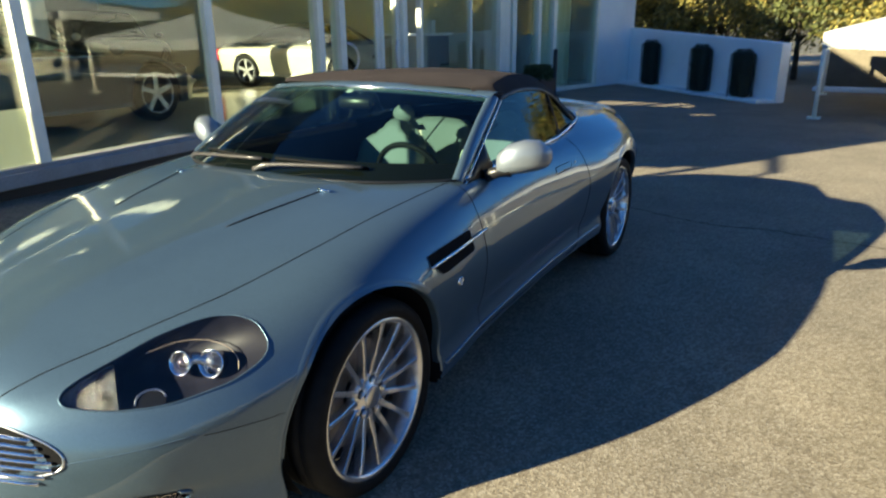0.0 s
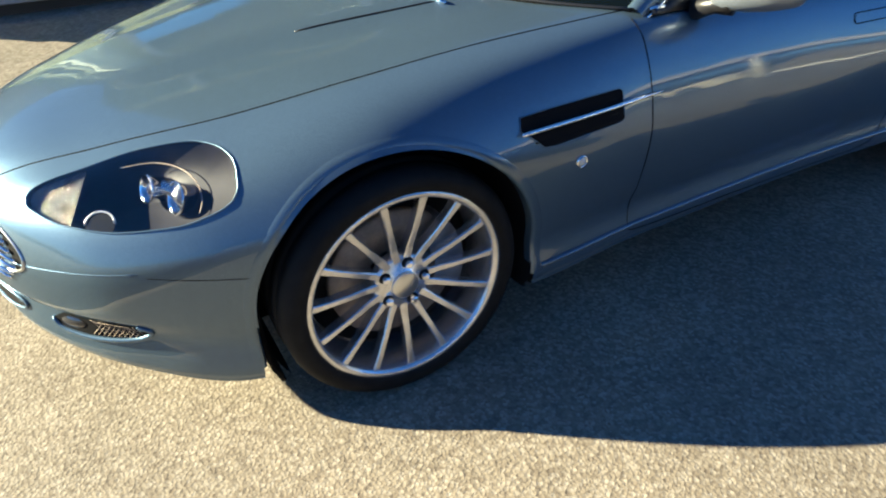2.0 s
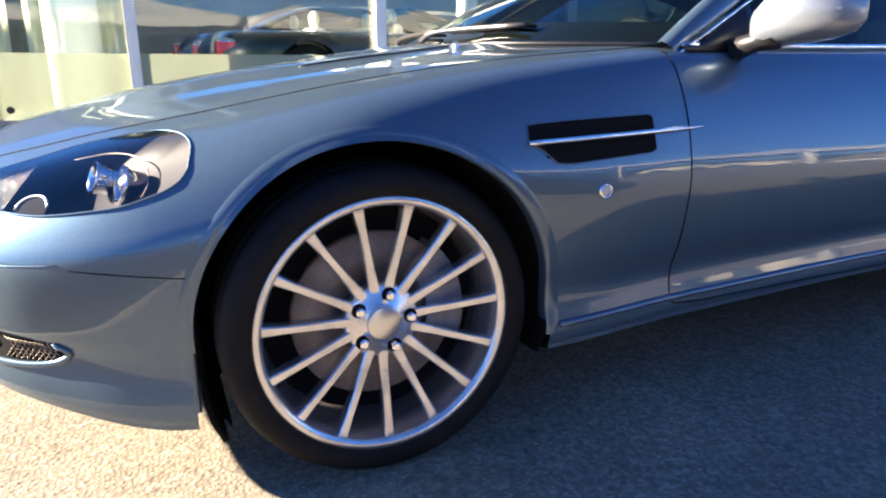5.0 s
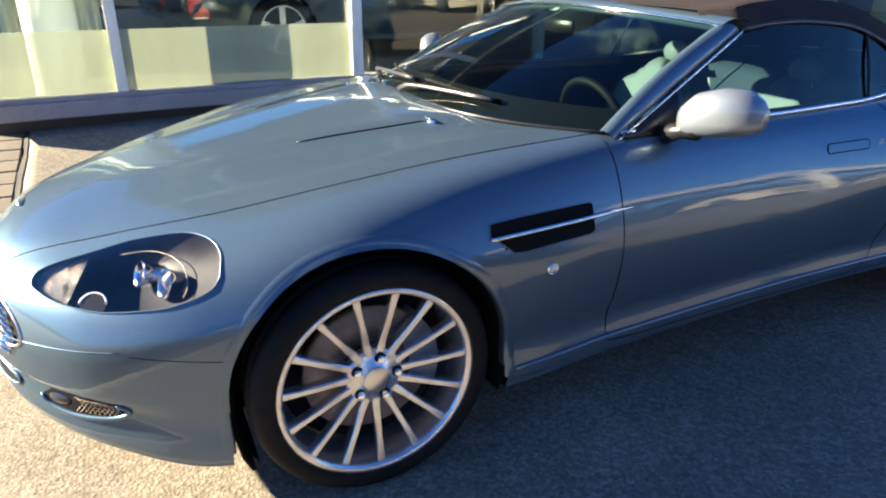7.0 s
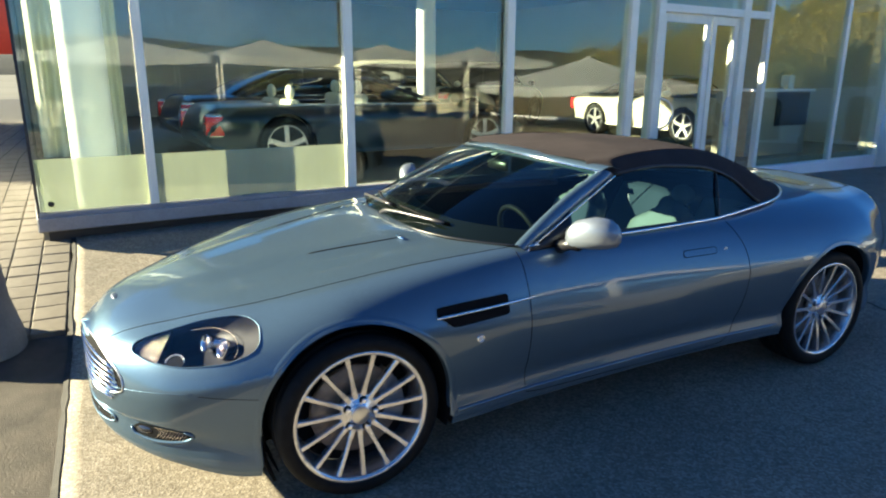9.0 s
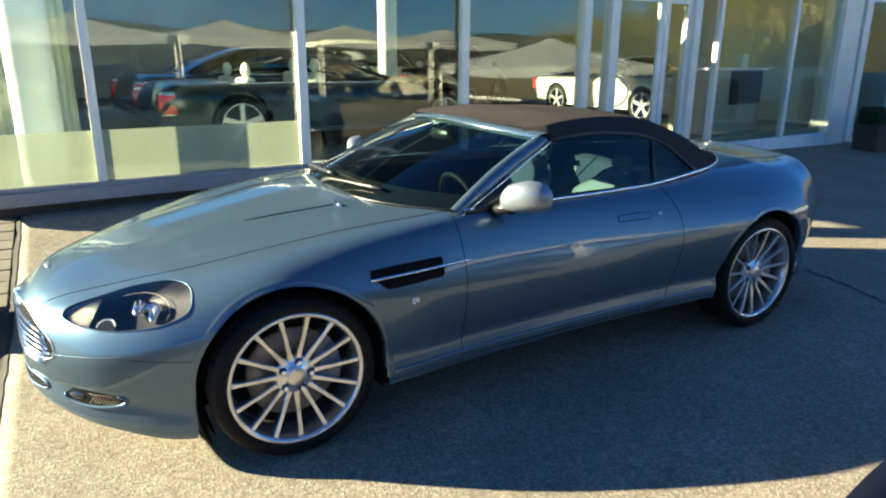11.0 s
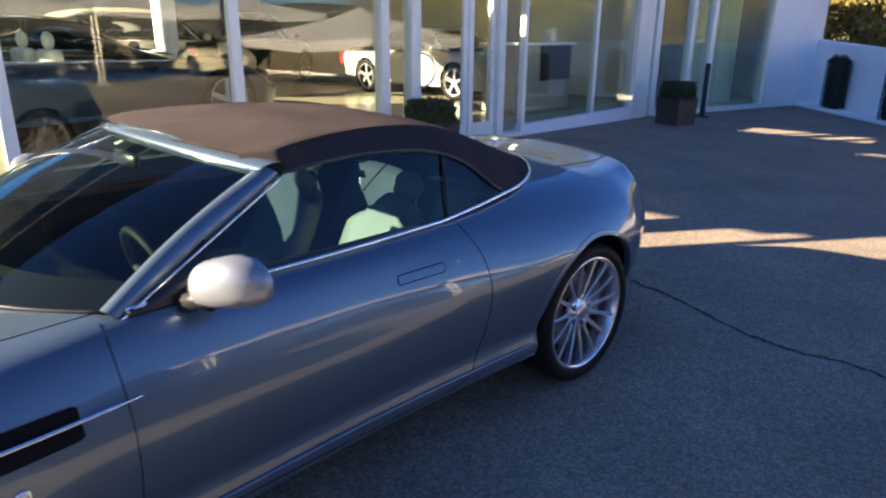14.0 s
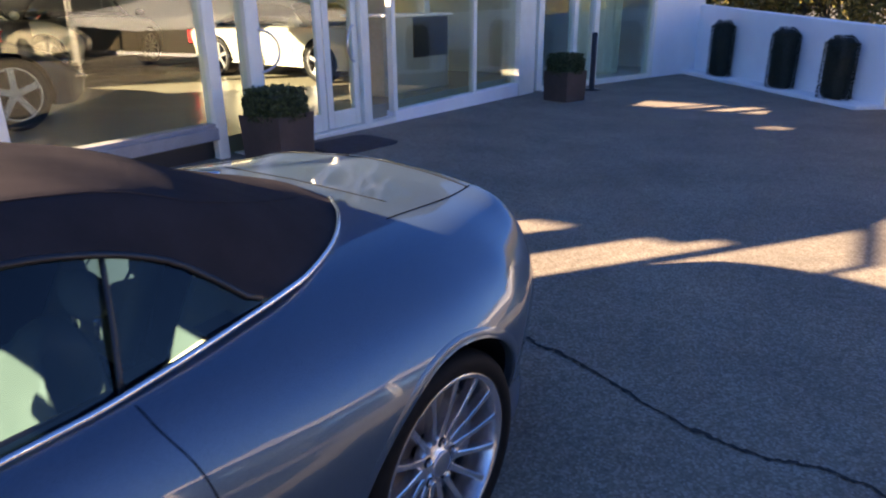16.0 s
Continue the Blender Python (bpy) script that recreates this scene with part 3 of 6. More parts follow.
TOP_X = curve_of((1.16, 0.58), (1.24, 0.632), (1.32, 0.677), (1.6, 0.655), (1.9, 0.639), (2.05, 0.635), (2.17, 0.645), (2.25, 0.668), (2.31, 0.693), (2.39, 0.684), (2.51, 0.645), (2.68, 0.55), (2.83, 0.415), (2.93, 0.28), (2.97, 0.06))
TOP_EDGE = curve_of((1.16, 1.18), (1.24, 1.165), (1.32, 1.147), (1.6, 1.168), (1.9, 1.150), (2.05, 1.118), (2.17, 1.068), (2.25, 1.005), (2.31, 0.950), (2.39, 0.934), (2.51, 0.936), (2.68, 0.946), (2.83, 0.954), (2.97, 0.960))


def ease(a, b, v):
    v = min(1.0, max(0.0, (v - a) / (b - a)))
    return v * v * (3 - 2 * v)


def body_section(y, n=44):
    """Half a cross-section, from the middle of the top to the middle of the floor; the bonnet's middle stands proud."""
    zc, zs, xs, xw, zw, xr, zr = Z_MID(y), Z_CREST(y), X_CREST(y), X_WIDE(y), Z_WIDE(y), X_SILL(y), Z_SILL(y)
    dz, rear = zs - zw, ease(1.95, 2.5, y)
    tuck = min(xw, xr) - 0.012
    key = [(0, y, zc), (0.35 * xs, y, zc + 0.10 * (zs - zc)), (0.7 * xs, y, zc + (0.45 - 0.15 * rear) * (zs - zc)), (0.92 * xs, y, zc + (0.86 - 0.24 * rear) * (zs - zc)),
           (xs + 0.22 * (xw - xs), y, zs - 0.07 * dz - 0.004), (xs + 0.62 * (xw - xs), y, zs - 0.33 * dz), (xs + 0.9 * (xw - xs), y, zs - 0.68 * dz), (xw, y, zw),
           (xw - 0.35 * (xw - tuck) - 0.004, y, zw - 0.4 * (zw - zr)), (tuck, y, zr + 0.13), (xr, y, zr + 0.055), (xr - 0.006, y, zr + 0.018), (xr - 0.05, y, zr), (0.5 * xr, y, zr), (0, y, zr)]
    pts = spline(key, n)
    crease = 0.305 + 0.24 * (y + 0.03)
    proud = 0.013 * ease(-0.85, -0.35, y) * (1 - ease(0.40, 0.60, y))
    for p in pts:
        if p.z > zw:
            p.z += proud * (1 - ease(crease - 0.035, crease + 0.05, p.x))
    return pts


LAMP_UP = curve_of((0, 0.0), (0.01, 0.014), (0.06, 0.032), (0.25, 0.068), (0.5, 0.110), (0.72, 0.124), (0.86, 0.106), (0.94, 0.078), (0.985, 0.042), (1, 0.0))
LAMP_LOW = curve_of((0, 0.0), (0.01, -0.016), (0.06, -0.034), (0.25, -0.074), (0.5, -0.094), (0.75, -0.084), (0.88, -0.062), (0.95, -0.042), (0.987, -0.022), (1, 0.0))


def lamp_frame(side, n=36):
    """A headlamp's tip, its long, high and outward axes, its length and its outline on the first two."""
    f, r = Vector((side * 0.440, -0.720, 0.563)), Vector((side * 0.798, -0.394, 0.704))
    e1 = (r - f).normalized()
    nrm = Vector((side * 0.50, -0.52, 0.69))
    nrm = (nrm - e1 * nrm.dot(e1)).normalized()
    e2 = nrm.cross(e1)
    if e2.z < 0:
        e2 = -e2
    length = (r - f).length
    us = [(1 - math.cos(math.pi * k / n)) / 2 for k in range(n)]
    return f, e1, e2, nrm, length, [(length * u, LAMP_UP(u)) for u in us] + [(length * (1 - u), LAMP_LOW(1 - u)) for u in us]


def cut_arches(bm, arches, lamps):
    """Cuts the wheel openings out of a closed shell; their inner faces take the second material."""
    hull = new("hull", mesh_of("hull", bm, [PAINT, MATT, HOUSING]))
    cutter_bm = bmesh.new()
    for cy, cz, r in arches:
        for s in (1, -1):
            bmesh.ops.create_cone(cutter_bm, cap_ends=True, segments=120, radius1=r, radius2=r, depth=0.8, matrix=Matrix.Translation((s * 0.95, cy, cz)) @ Matrix.Rotation(math.pi / 2, 4, "Y"))
    for cy, cz, r in arches:
        for s in (1, -1):
            half = r + 0.006
            add_box(cutter_bm, (s * 0.95 - 0.39, cy - half, -0.2), (s * 0.95 + 0.39, cy + half, cz - 0.03))
    if lamps:
        for s in (1, -1):
            o, e1, e2, nrm, _, outline = lamp_frame(s)
            rings = [[cutter_bm.verts.new(o + e1 * a + e2 * b + nrm * h) for a, b in outline] for h in (-0.075, 0.16)]
            caps = [cutter_bm.faces.new(rings[0]), cutter_bm.faces.new(rings[1][::-1])]
            n = len(outline)
            caps += [cutter_bm.faces.new((rings[0][k], rings[1][k], rings[1][(k + 1) % n], rings[0][(k + 1) % n])) for k in range(n)]
            for fc in caps:
                fc.material_index = 2
            bmesh.ops.recalc_face_normals(cutter_bm, faces=caps)
    cutter = new("cutter", mesh_of("cutter", cutter_bm, [PAINT, MATT, HOUSING]))
    mod = hull.modifiers.new("arches", "BOOLEAN")
    mod.operation, mod.object, mod.solver, mod.use_self = "DIFFERENCE", cutter, "EXACT", True
    done = bpy.data.meshes.new_from_object(hull.evaluated_get(bpy.context.evaluated_depsgraph_get()))
    out = bmesh.new()
    out.from_mesh(done)
    for ob in (hull, cutter):
        bpy.data.objects.remove(ob)
    # drop what is left of the cutting boxes inside the openings
    spare = [f for f in out.faces for cy, cz, r in arches if abs(f.calc_center_median().z - cz + 0.03) < 0.002 and abs(f.normal.z) > 0.9 and abs(f.calc_center_median().y - cy) < 0.8 * r]
    bmesh.ops.delete(out, geom=list(set(spare)), context="FACES")
    for f in out.faces:
        c = f.calc_center_median()
        inside = any(all(math.hypot(v.co.y - cy, max(0.0, v.co.z - cz)) < r + 0.0075 for v in f.verts) for cy, cz, r in arches) and abs(c.x) > 0.5 and c.z < 0.8 and (abs(f.normal.x) < 0.1 or abs(c.x) < 0.6)
        if f.material_index != 2:
            f.material_index = 1 if inside else 0
    bmesh.ops.split_edges(out, edges=[e for e in out.edges if len({f.material_index for f in e.link_faces}) > 1])
    return out


def make_body(lamps):
    """The painted shell with wheel arches cut and the cabin open."""
    bm = bmesh.new()
    n = 60
    ys = [-0.90 + 4.56 * k / 205 for k in range(206)]
    rows = []
    for y in ys:
        half = body_section(y, n)
        rows.append(half + [Vector((-p.x, p.y, p.z)) for p in half[-2:0:-1]])
    vs = add_grid(bm, rows, closed=True)
    for ring, flip in ((vs[0], False), (vs[-1], True)):
        k, m = len(ring), 8
        cols = []
        for i in range(1, n - 1):
            a, b = ring[i], ring[k - i]
            inner = [bm.verts.new(a.co.lerp(b.co, j / m)) for j in range(1, m)]
            for v in inner:
                bow = 0.035 * (1 - (v.co.x / max(abs(a.co.x), 0.05)) ** 2)
                v.co.y += -bow if not flip else bow
            cols.append([a] + inner + [b])
        for i in range(len(cols) - 1):
            for j in range(m):
                q = (cols[i][j], cols[i][j + 1], cols[i + 1][j + 1], cols[i + 1][j])
                bm.faces.new(q if flip else q[::-1])
        for top, col in ((ring[0], cols[0]), (ring[n - 1], cols[-1])):
            for j in range(m):
                bm.faces.new((top, col[j], col[j + 1]))
    bmesh.ops.recalc_face_normals(bm, faces=bm.faces)
    bm = cut_arches(bm, ((0.0, 0.335, 0.368), (WHEELBASE, 0.34, 0.372)), lamps)
    # cabin
    gone = []
    for f in bm.faces:
        c = f.calc_center_median()
        if c.z > 0.6 and abs(c.x) < min(X_CREST(c.y) - 0.045, TOP_X(max(1.6, c.y)) - 0.03 if c.y > 2.2 else 9) and 0.485 + 0.30 * (abs(c.x) / 0.735) ** 3 < c.y < 2.70 - 0.3 * c.x ** 2:
            gone.append(f)
    bmesh.ops.delete(bm, geom=gone, context="FACES")
    bmesh.ops.recalc_face_normals(bm, faces=bm.faces)
    return bm


SHELL = make_body(True)
_whole = make_body(False)
TREE = BVHTree.FromBMesh(_whole)
_whole.free()


def on_side(y, z, out=0.0, side=1):
    hit, normal, _, _ = TREE.ray_cast(Vector((1.6 * side, y, z)), Vector((-side, 0, 0)))
    if hit is None:
        hit, normal = Vector((0.9 * side, y, z)), Vector((side, 0, 0))
    if normal.x * side < 0:
        normal = -normal
    return hit + normal * out


def on_top(x, y, out=0.0):
    hit, normal, _, _ = TREE.ray_cast(Vector((x, y, 2.0)), Vector((0, 0, -1)))
    if hit is None:
        hit, normal = Vector((x, y, Z_CREST(y))), Vector((0, 0, 1))
    return hit + normal * (out if normal.z > 0 else -out)


def on_front(x, z, out=0.0):
    hit, normal, _, _ = TREE.ray_cast(Vector((x, -2.0, z)), Vector((0, 1, 0)))
    if hit is None:
        hit, normal = Vector((x, -0.88, z)), Vector((0, -1, 0))
    if normal.y > 0:
        normal = -normal
    return hit + normal * out


def patch(outline, cast, out, rings=6, dome=0.0):
    """A skin of an outline laid on the shell; outline and its middle are given in two coordinates."""
    cx, cy = sum(p[0] for p in outline) / len(outline), sum(p[1] for p in outline) / len(outline)
    rows = []
    for k in range(rings + 1):
        f = max(k / rings, 0.02)
        rows.append([cast(cx + (p[0] - cx) * f, cy + (p[1] - cy) * f, out + dome * (1 - f * f)) for p in outline])
    bm = bmesh.new()
    vs = add_grid(bm, rows, closed=True)
    bm.faces.new(vs[0])
    bmesh.ops.recalc_face_normals(bm, faces=bm.faces)
    return bm


def make_wheel(radius, width, name, car, m):
    """Fifteen slim spokes in five groups, five nuts, a disc behind; the face looks to +x."""
    w2 = width / 2
    barrel = lathe([(w2 - 0.004, 0.261), (w2 + 0.002, 0.259), (w2 + 0.002, 0.246), (w2 - 0.010, 0.240), (w2 - 0.05, 0.235), (0.02, 0.228), (-w2 + 0.02, 0.226), (-w2, 0.245), (-w2, 0.252), (-w2 + 0.02, 0.236), (0.02, 0.236), (w2 - 0.05, 0.243)], 72, closed=True)
    wheel = part(name, barrel, ALLOY, car)
    wheel.matrix_basis = m @ Matrix.Diagonal((1, 1.045, 1.045, 1))
    tr = radius / 1.045
    tyre = lathe([(w2 - 0.002, 0.256), (w2 + 0.007, 0.263), (w2 + 0.012, 0.277), (w2 + 0.009, tr - 0.020), (w2 - 0.004, tr - 0.007), (w2 - 0.022, tr), (w2 - 0.05, tr + 0.001), (w2 - 0.053, tr - 0.006), (w2 - 0.06, tr - 0.006), (w2 - 0.063, tr + 0.002), (0.004, tr + 0.003), (0.004, tr - 0.005), (-0.004, tr - 0.005), (-0.004, tr + 0.003), (-w2 + 0.022, tr), (-w2 - 0.01, tr - 0.03), (-w2, 0.247)], 72)
    part("tyre", tyre, RUBBER, wheel, "black low-profile tyre")
    face = w2 - 0.012
    for k in range(15):
        a = radians(-12 + 24 * k)
        d, e = Vector((0, math.sin(a), math.cos(a))), Vector((0, math.cos(a), -math.sin(a)))
        bm = bmesh.new()
        rows = []
        for r, half, x, depth in ((0.060, 0.0115, face - 0.026, 0.03), (0.10, 0.0095, face - 0.021, 0.032), (0.15, 0.0080, face - 0.010, 0.03), (0.20, 0.0082, face - 0.002, 0.028), (0.235, 0.0100, face + 0.003, 0.026), (0.248, 0.0125, face + 0.003, 0.022)):
            c = d * r
            rows.append([c + e * -half + Vector((x - depth, 0, 0)), c + e * -half + Vector((x - 0.003, 0, 0)), c + e * -half * 0.7 + Vector((x, 0, 0)), c + e * half * 0.7 + Vector((x, 0, 0)), c + e * half + Vector((x - 0.003, 0, 0)), c + e * half + Vector((x - depth, 0, 0))])
        vs = add_grid(bm, rows, closed=True)
        bm.faces.new(vs[0])
        bm.faces.new(vs[-1][::-1])
        bmesh.ops.recalc_face_normals(bm, faces=bm.faces)
        part("spoke", bm, ALLOY, wheel, smooth=False)
    hub = lathe([(face - 0.06, 0.078), (face - 0.032, 0.078), (face - 0.026, 0.070), (face - 0.024, 0.040), (face - 0.018, 0.037), (face - 0.016, 0.0)], 40)
    part("hub", hub, ALLOY, wheel)
    cap = lathe([(face - 0.020, 0.036), (face - 0.013, 0.0355), (face - 0.0115, 0.033), (face - 0.0110, 0.0)], 32)
    part("hub_cap", cap, SATIN, wheel, "brushed silver hub cap")
    for k in range(5):
        a = radians(13 + 72 * k)
        at = Matrix.Translation((0, 0.057 * math.sin(a), 0.057 * math.cos(a)))
        nut = bmesh.new()
        add_lathe(nut, [(face - 0.03, 0.0145), (face - 0.027, 0.0145), (face - 0.027, 0.0105), (face - 0.010, 0.0098), (face - 0.008, 0.007), (face - 0.008, 0.0)], 6, "x", at)
        bmesh.ops.recalc_face_normals(nut, faces=nut.faces)
        part("wheel_nut", nut, CHROME, wheel, smooth=False)
        # flat black disc painting the shade of the recess round the nut
        well = lathe([(face - 0.0245, 0.0150), (face - 0.0243, 0.0140), (face - 0.0243, 0.0)], 16, "x", at)
        part("nut_recess_shade", well, MATT, wheel)
    disc = lathe([(face - 0.085, 0.07), (face - 0.075, 0.075), (face - 0.075, 0.172), (face - 0.10, 0.172), (face - 0.10, 0.07)], 48)
    part("brake_disc", disc, DISC, wheel, "brown-tinged steel brake disc")
    rows = []
    for k in range(9):
        a = radians(40 + 9 * k)
        rows.append([Vector((x, r * math.sin(a), r * math.cos(a))) for x, r in ((face - 0.05, 0.105), (face - 0.045, 0.14), (face - 0.05, 0.185), (face - 0.12, 0.185), (face - 0.12, 0.105))])
    cal = bmesh.new()
    vs = add_grid(cal, rows, closed=True)
    cal.faces.new(vs[0])
    cal.faces.new(vs[-1])
    bmesh.ops.recalc_face_normals(cal, faces=cal.faces)
    part("brake_caliper", cal, CALIPER, wheel, smooth=False)
    well = lathe([(face - 0.115, 0.0), (face - 0.115, 0.225)], 40)
    part("backing_plate", well, MATT, wheel)
    return wheel


def screen_point(u, v, out=0.0):
    """The windscreen: u from -1 (right) to 1 (left), v from the scuttle (0) to the header (1)."""
    lo = Vector((0.762 * u, 0.455 + 0.315 * abs(u) ** 3, 0.902 - 0.014 * u * u))
    hi = Vector((0.658 * u, 1.155 + 0.120 * u * u, 1.208 - 0.040 * u * u))
    p = lo.lerp(hi, v)
    bulge = 0.022 * math.sin(math.pi * v)
    return p + Vector((0.25 * u, -0.38, 0.9)).normalized() * (bulge + out)


KINK = curve_of((1.16, 0.97), (1.35, 0.93), (1.7, 0.86), (2.1, 0.80), (2.4, 0.73), (2.7, 0.66), (2.97, 0.60))


def cloth_point(y, q):
    """The cloth: nearly flat to the side seam at q = KINK, then falling to its lower edge at q = 1."""
    zc, xe, ze, kink = TOP_Z(y), TOP_X(y), TOP_EDGE(y), KINK(y)
    a = abs(q)
    zs = ze + 0.78 * (zc - ze)
    z = zs + (zc - zs) * (1 - (a / kink) ** 2.2) if a < kink else ze + (zs - ze) * (1 - ((a - kink) / (1 - kink)) ** 1.2)
    z += 0.004 * math.cos((y - 1.16) / 0.42 * math.tau) * (1 - min(1.0, a / kink) ** 4)
    yy = y + 0.09 * q * q * max(0.0, 1 - (y - 1.16) / 0.25)
    return Vector((xe * q, yy, z))


def make_soft_top():
    rows = []
    for k in range(90):
        y = 1.16 + 1.81 * k / 89
        kink = KINK(y)
        half = [kink * j / 14 for j in range(14)] + [kink + (1 - kink) * j / 9 for j in range(10)]
        rows.append([cloth_point(y, q) for q in [-h for h in half[:0:-1]] + half])
    return grid(rows)


def make_mirror(car, side):
    """The silver door mirror, coloured paler as if sunlit, on its black foot."""
    foot = tube([(side * p[0], p[1], p[2]) for p in ((0.80, 0.94, 0.875), (0.85, 0.96, 0.895), (0.90, 0.97, 0.905))], [0.03, 0.024, 0.03], 10)
    rows = []
    for x, yc, zc, ry, rz in ((0.838, 0.955, 0.925, 0.02, 0.02), (0.850, 0.955, 0.932, 0.052, 0.046), (0.89, 0.965, 0.947, 0.074, 0.065), (0.945, 0.985, 0.958, 0.079, 0.070), (0.993, 1.005, 0.962, 0.072, 0.064), (1.027, 1.02, 0.957, 0.051, 0.046), (1.044, 1.03, 0.956, 0.022, 0.022)):
        row = []
        for k in range(20):
            a = math.tau * k / 20
            c, s = math.cos(a), math.sin(a)
            yy = -ry * abs(c) ** 0.8 if c > 0 else 0.035 * (ry / 0.079) * abs(c) ** 0.35
            row.append((side * x, yc + yy + 0.03, zc + rz * math.copysign(abs(s) ** 0.75, s)))
        rows.append(row)
    shell = bmesh.new()
    vs = add_grid(shell, rows, closed=True)
    shell.faces.new(vs[0])
    shell.faces.new(vs[-1])
    bmesh.ops.recalc_face_normals(shell, faces=shell.faces)
    ob = part("door_mirror", shell, SUNLIT_MIRROR_PAINT, car, "silver door mirror, coloured paler as if sunlit, on a black foot")
    part("foot", foot, BLACK, ob)
    glass = ball((side * 0.945, 1.052, 0.95), (0.085, 0.006, 0.048), 20, 8)
    part("mirror_glass", glass, CHROME, ob)
    # black corner panel at the foot of the screen pillar
    lo = [on_side(0.80 + 0.022 * k, Z_CREST(0.9) - 0.035, 0.003, side) for k in range(12)]
    rows = [[(side * 0.792, p.y, 0.878) for p in lo], [(side * (RAIL_X(p.y) + 0.012), p.y, max(0.89, PILLAR_Y(p.y) - 0.02)) for p in lo]]
    part("corner_panel", grid(rows, thick=0.01), BLACK, ob)


def make_seat(car, x, y):
    """A cream bucket seat: squab, winged backrest and headrest."""
    squab = bmesh.new()
    rows = []
    for k in range(9):
        yy = y - 0.46 + 0.5 * k / 8
        rows.append([(x + 0.26 * math.sin(math.pi * (j / 12 - 0.5)), yy, 0.40 + 0.05 * abs(j / 6 - 1) ** 2.2 + 0.02 * (1 - k / 8) - 0.12 * max(0, 0.2 - k / 8)) for j in range(13)])
    add_grid(squab, rows)
    bmesh.ops.recalc_face_normals(squab, faces=squab.faces)
    bmesh.ops.solidify(squab, geom=squab.faces[:], thickness=0.11)
    seat = part("seat", squab, LEATHER, car, "cream leather bucket seat")
    rows = []
    for k in range(15):
        v = k / 14
        width = (0.27 - 0.02 * v) * (0.45 + 0.55 * math.sqrt(max(0.0, 1 - (max(0, v - 0.6) / 0.4) ** 2.6)))
        zz, yy = 0.43 + 0.490 * v, y + 0.02 + 0.20 * v
        rows.append([(x + width * (j / 12 * 2 - 1), yy - 0.055 * abs(j / 6 - 1) ** 2.2 * (1 - 0.5 * v) + 0.02 * math.sin(math.pi * v), zz - 0.05 * abs(j / 6 - 1) ** 3 * v) for j in range(13)])
    back = grid(rows, thick=0.10)
    for _ in range(3):
        bmesh.ops.smooth_vert(back, verts=back.verts, factor=0.5, use_axis_x=True, use_axis_y=True, use_axis_z=True)
    part("backrest", back, LEATHER, seat)
    head = ball((x, y + 0.240, 0.948), (0.080, 0.042, 0.058), 18, 10)
    part("headrest", head, LEATHER, seat)
    for s in (-0.05, 0.05):
        part("headrest_post", tube([(x + s, y + 0.23, 0.86), (x + s, y + 0.235, 0.93)], 0.007), CHROME, seat)
    return seat


def lamp_cast(frame_of):
    origin, e1, e2, nrm = frame_of

    def cast(a, b, out=0.0):
        p = origin + e1 * a + e2 * b
        hit, normal, _, _ = TREE.ray_cast(p + nrm * 0.5, -nrm)
        if hit is None:
            hit, normal = p, nrm
        if normal.dot(nrm) < 0:
            normal = -normal
        return hit + normal * out
    return cast


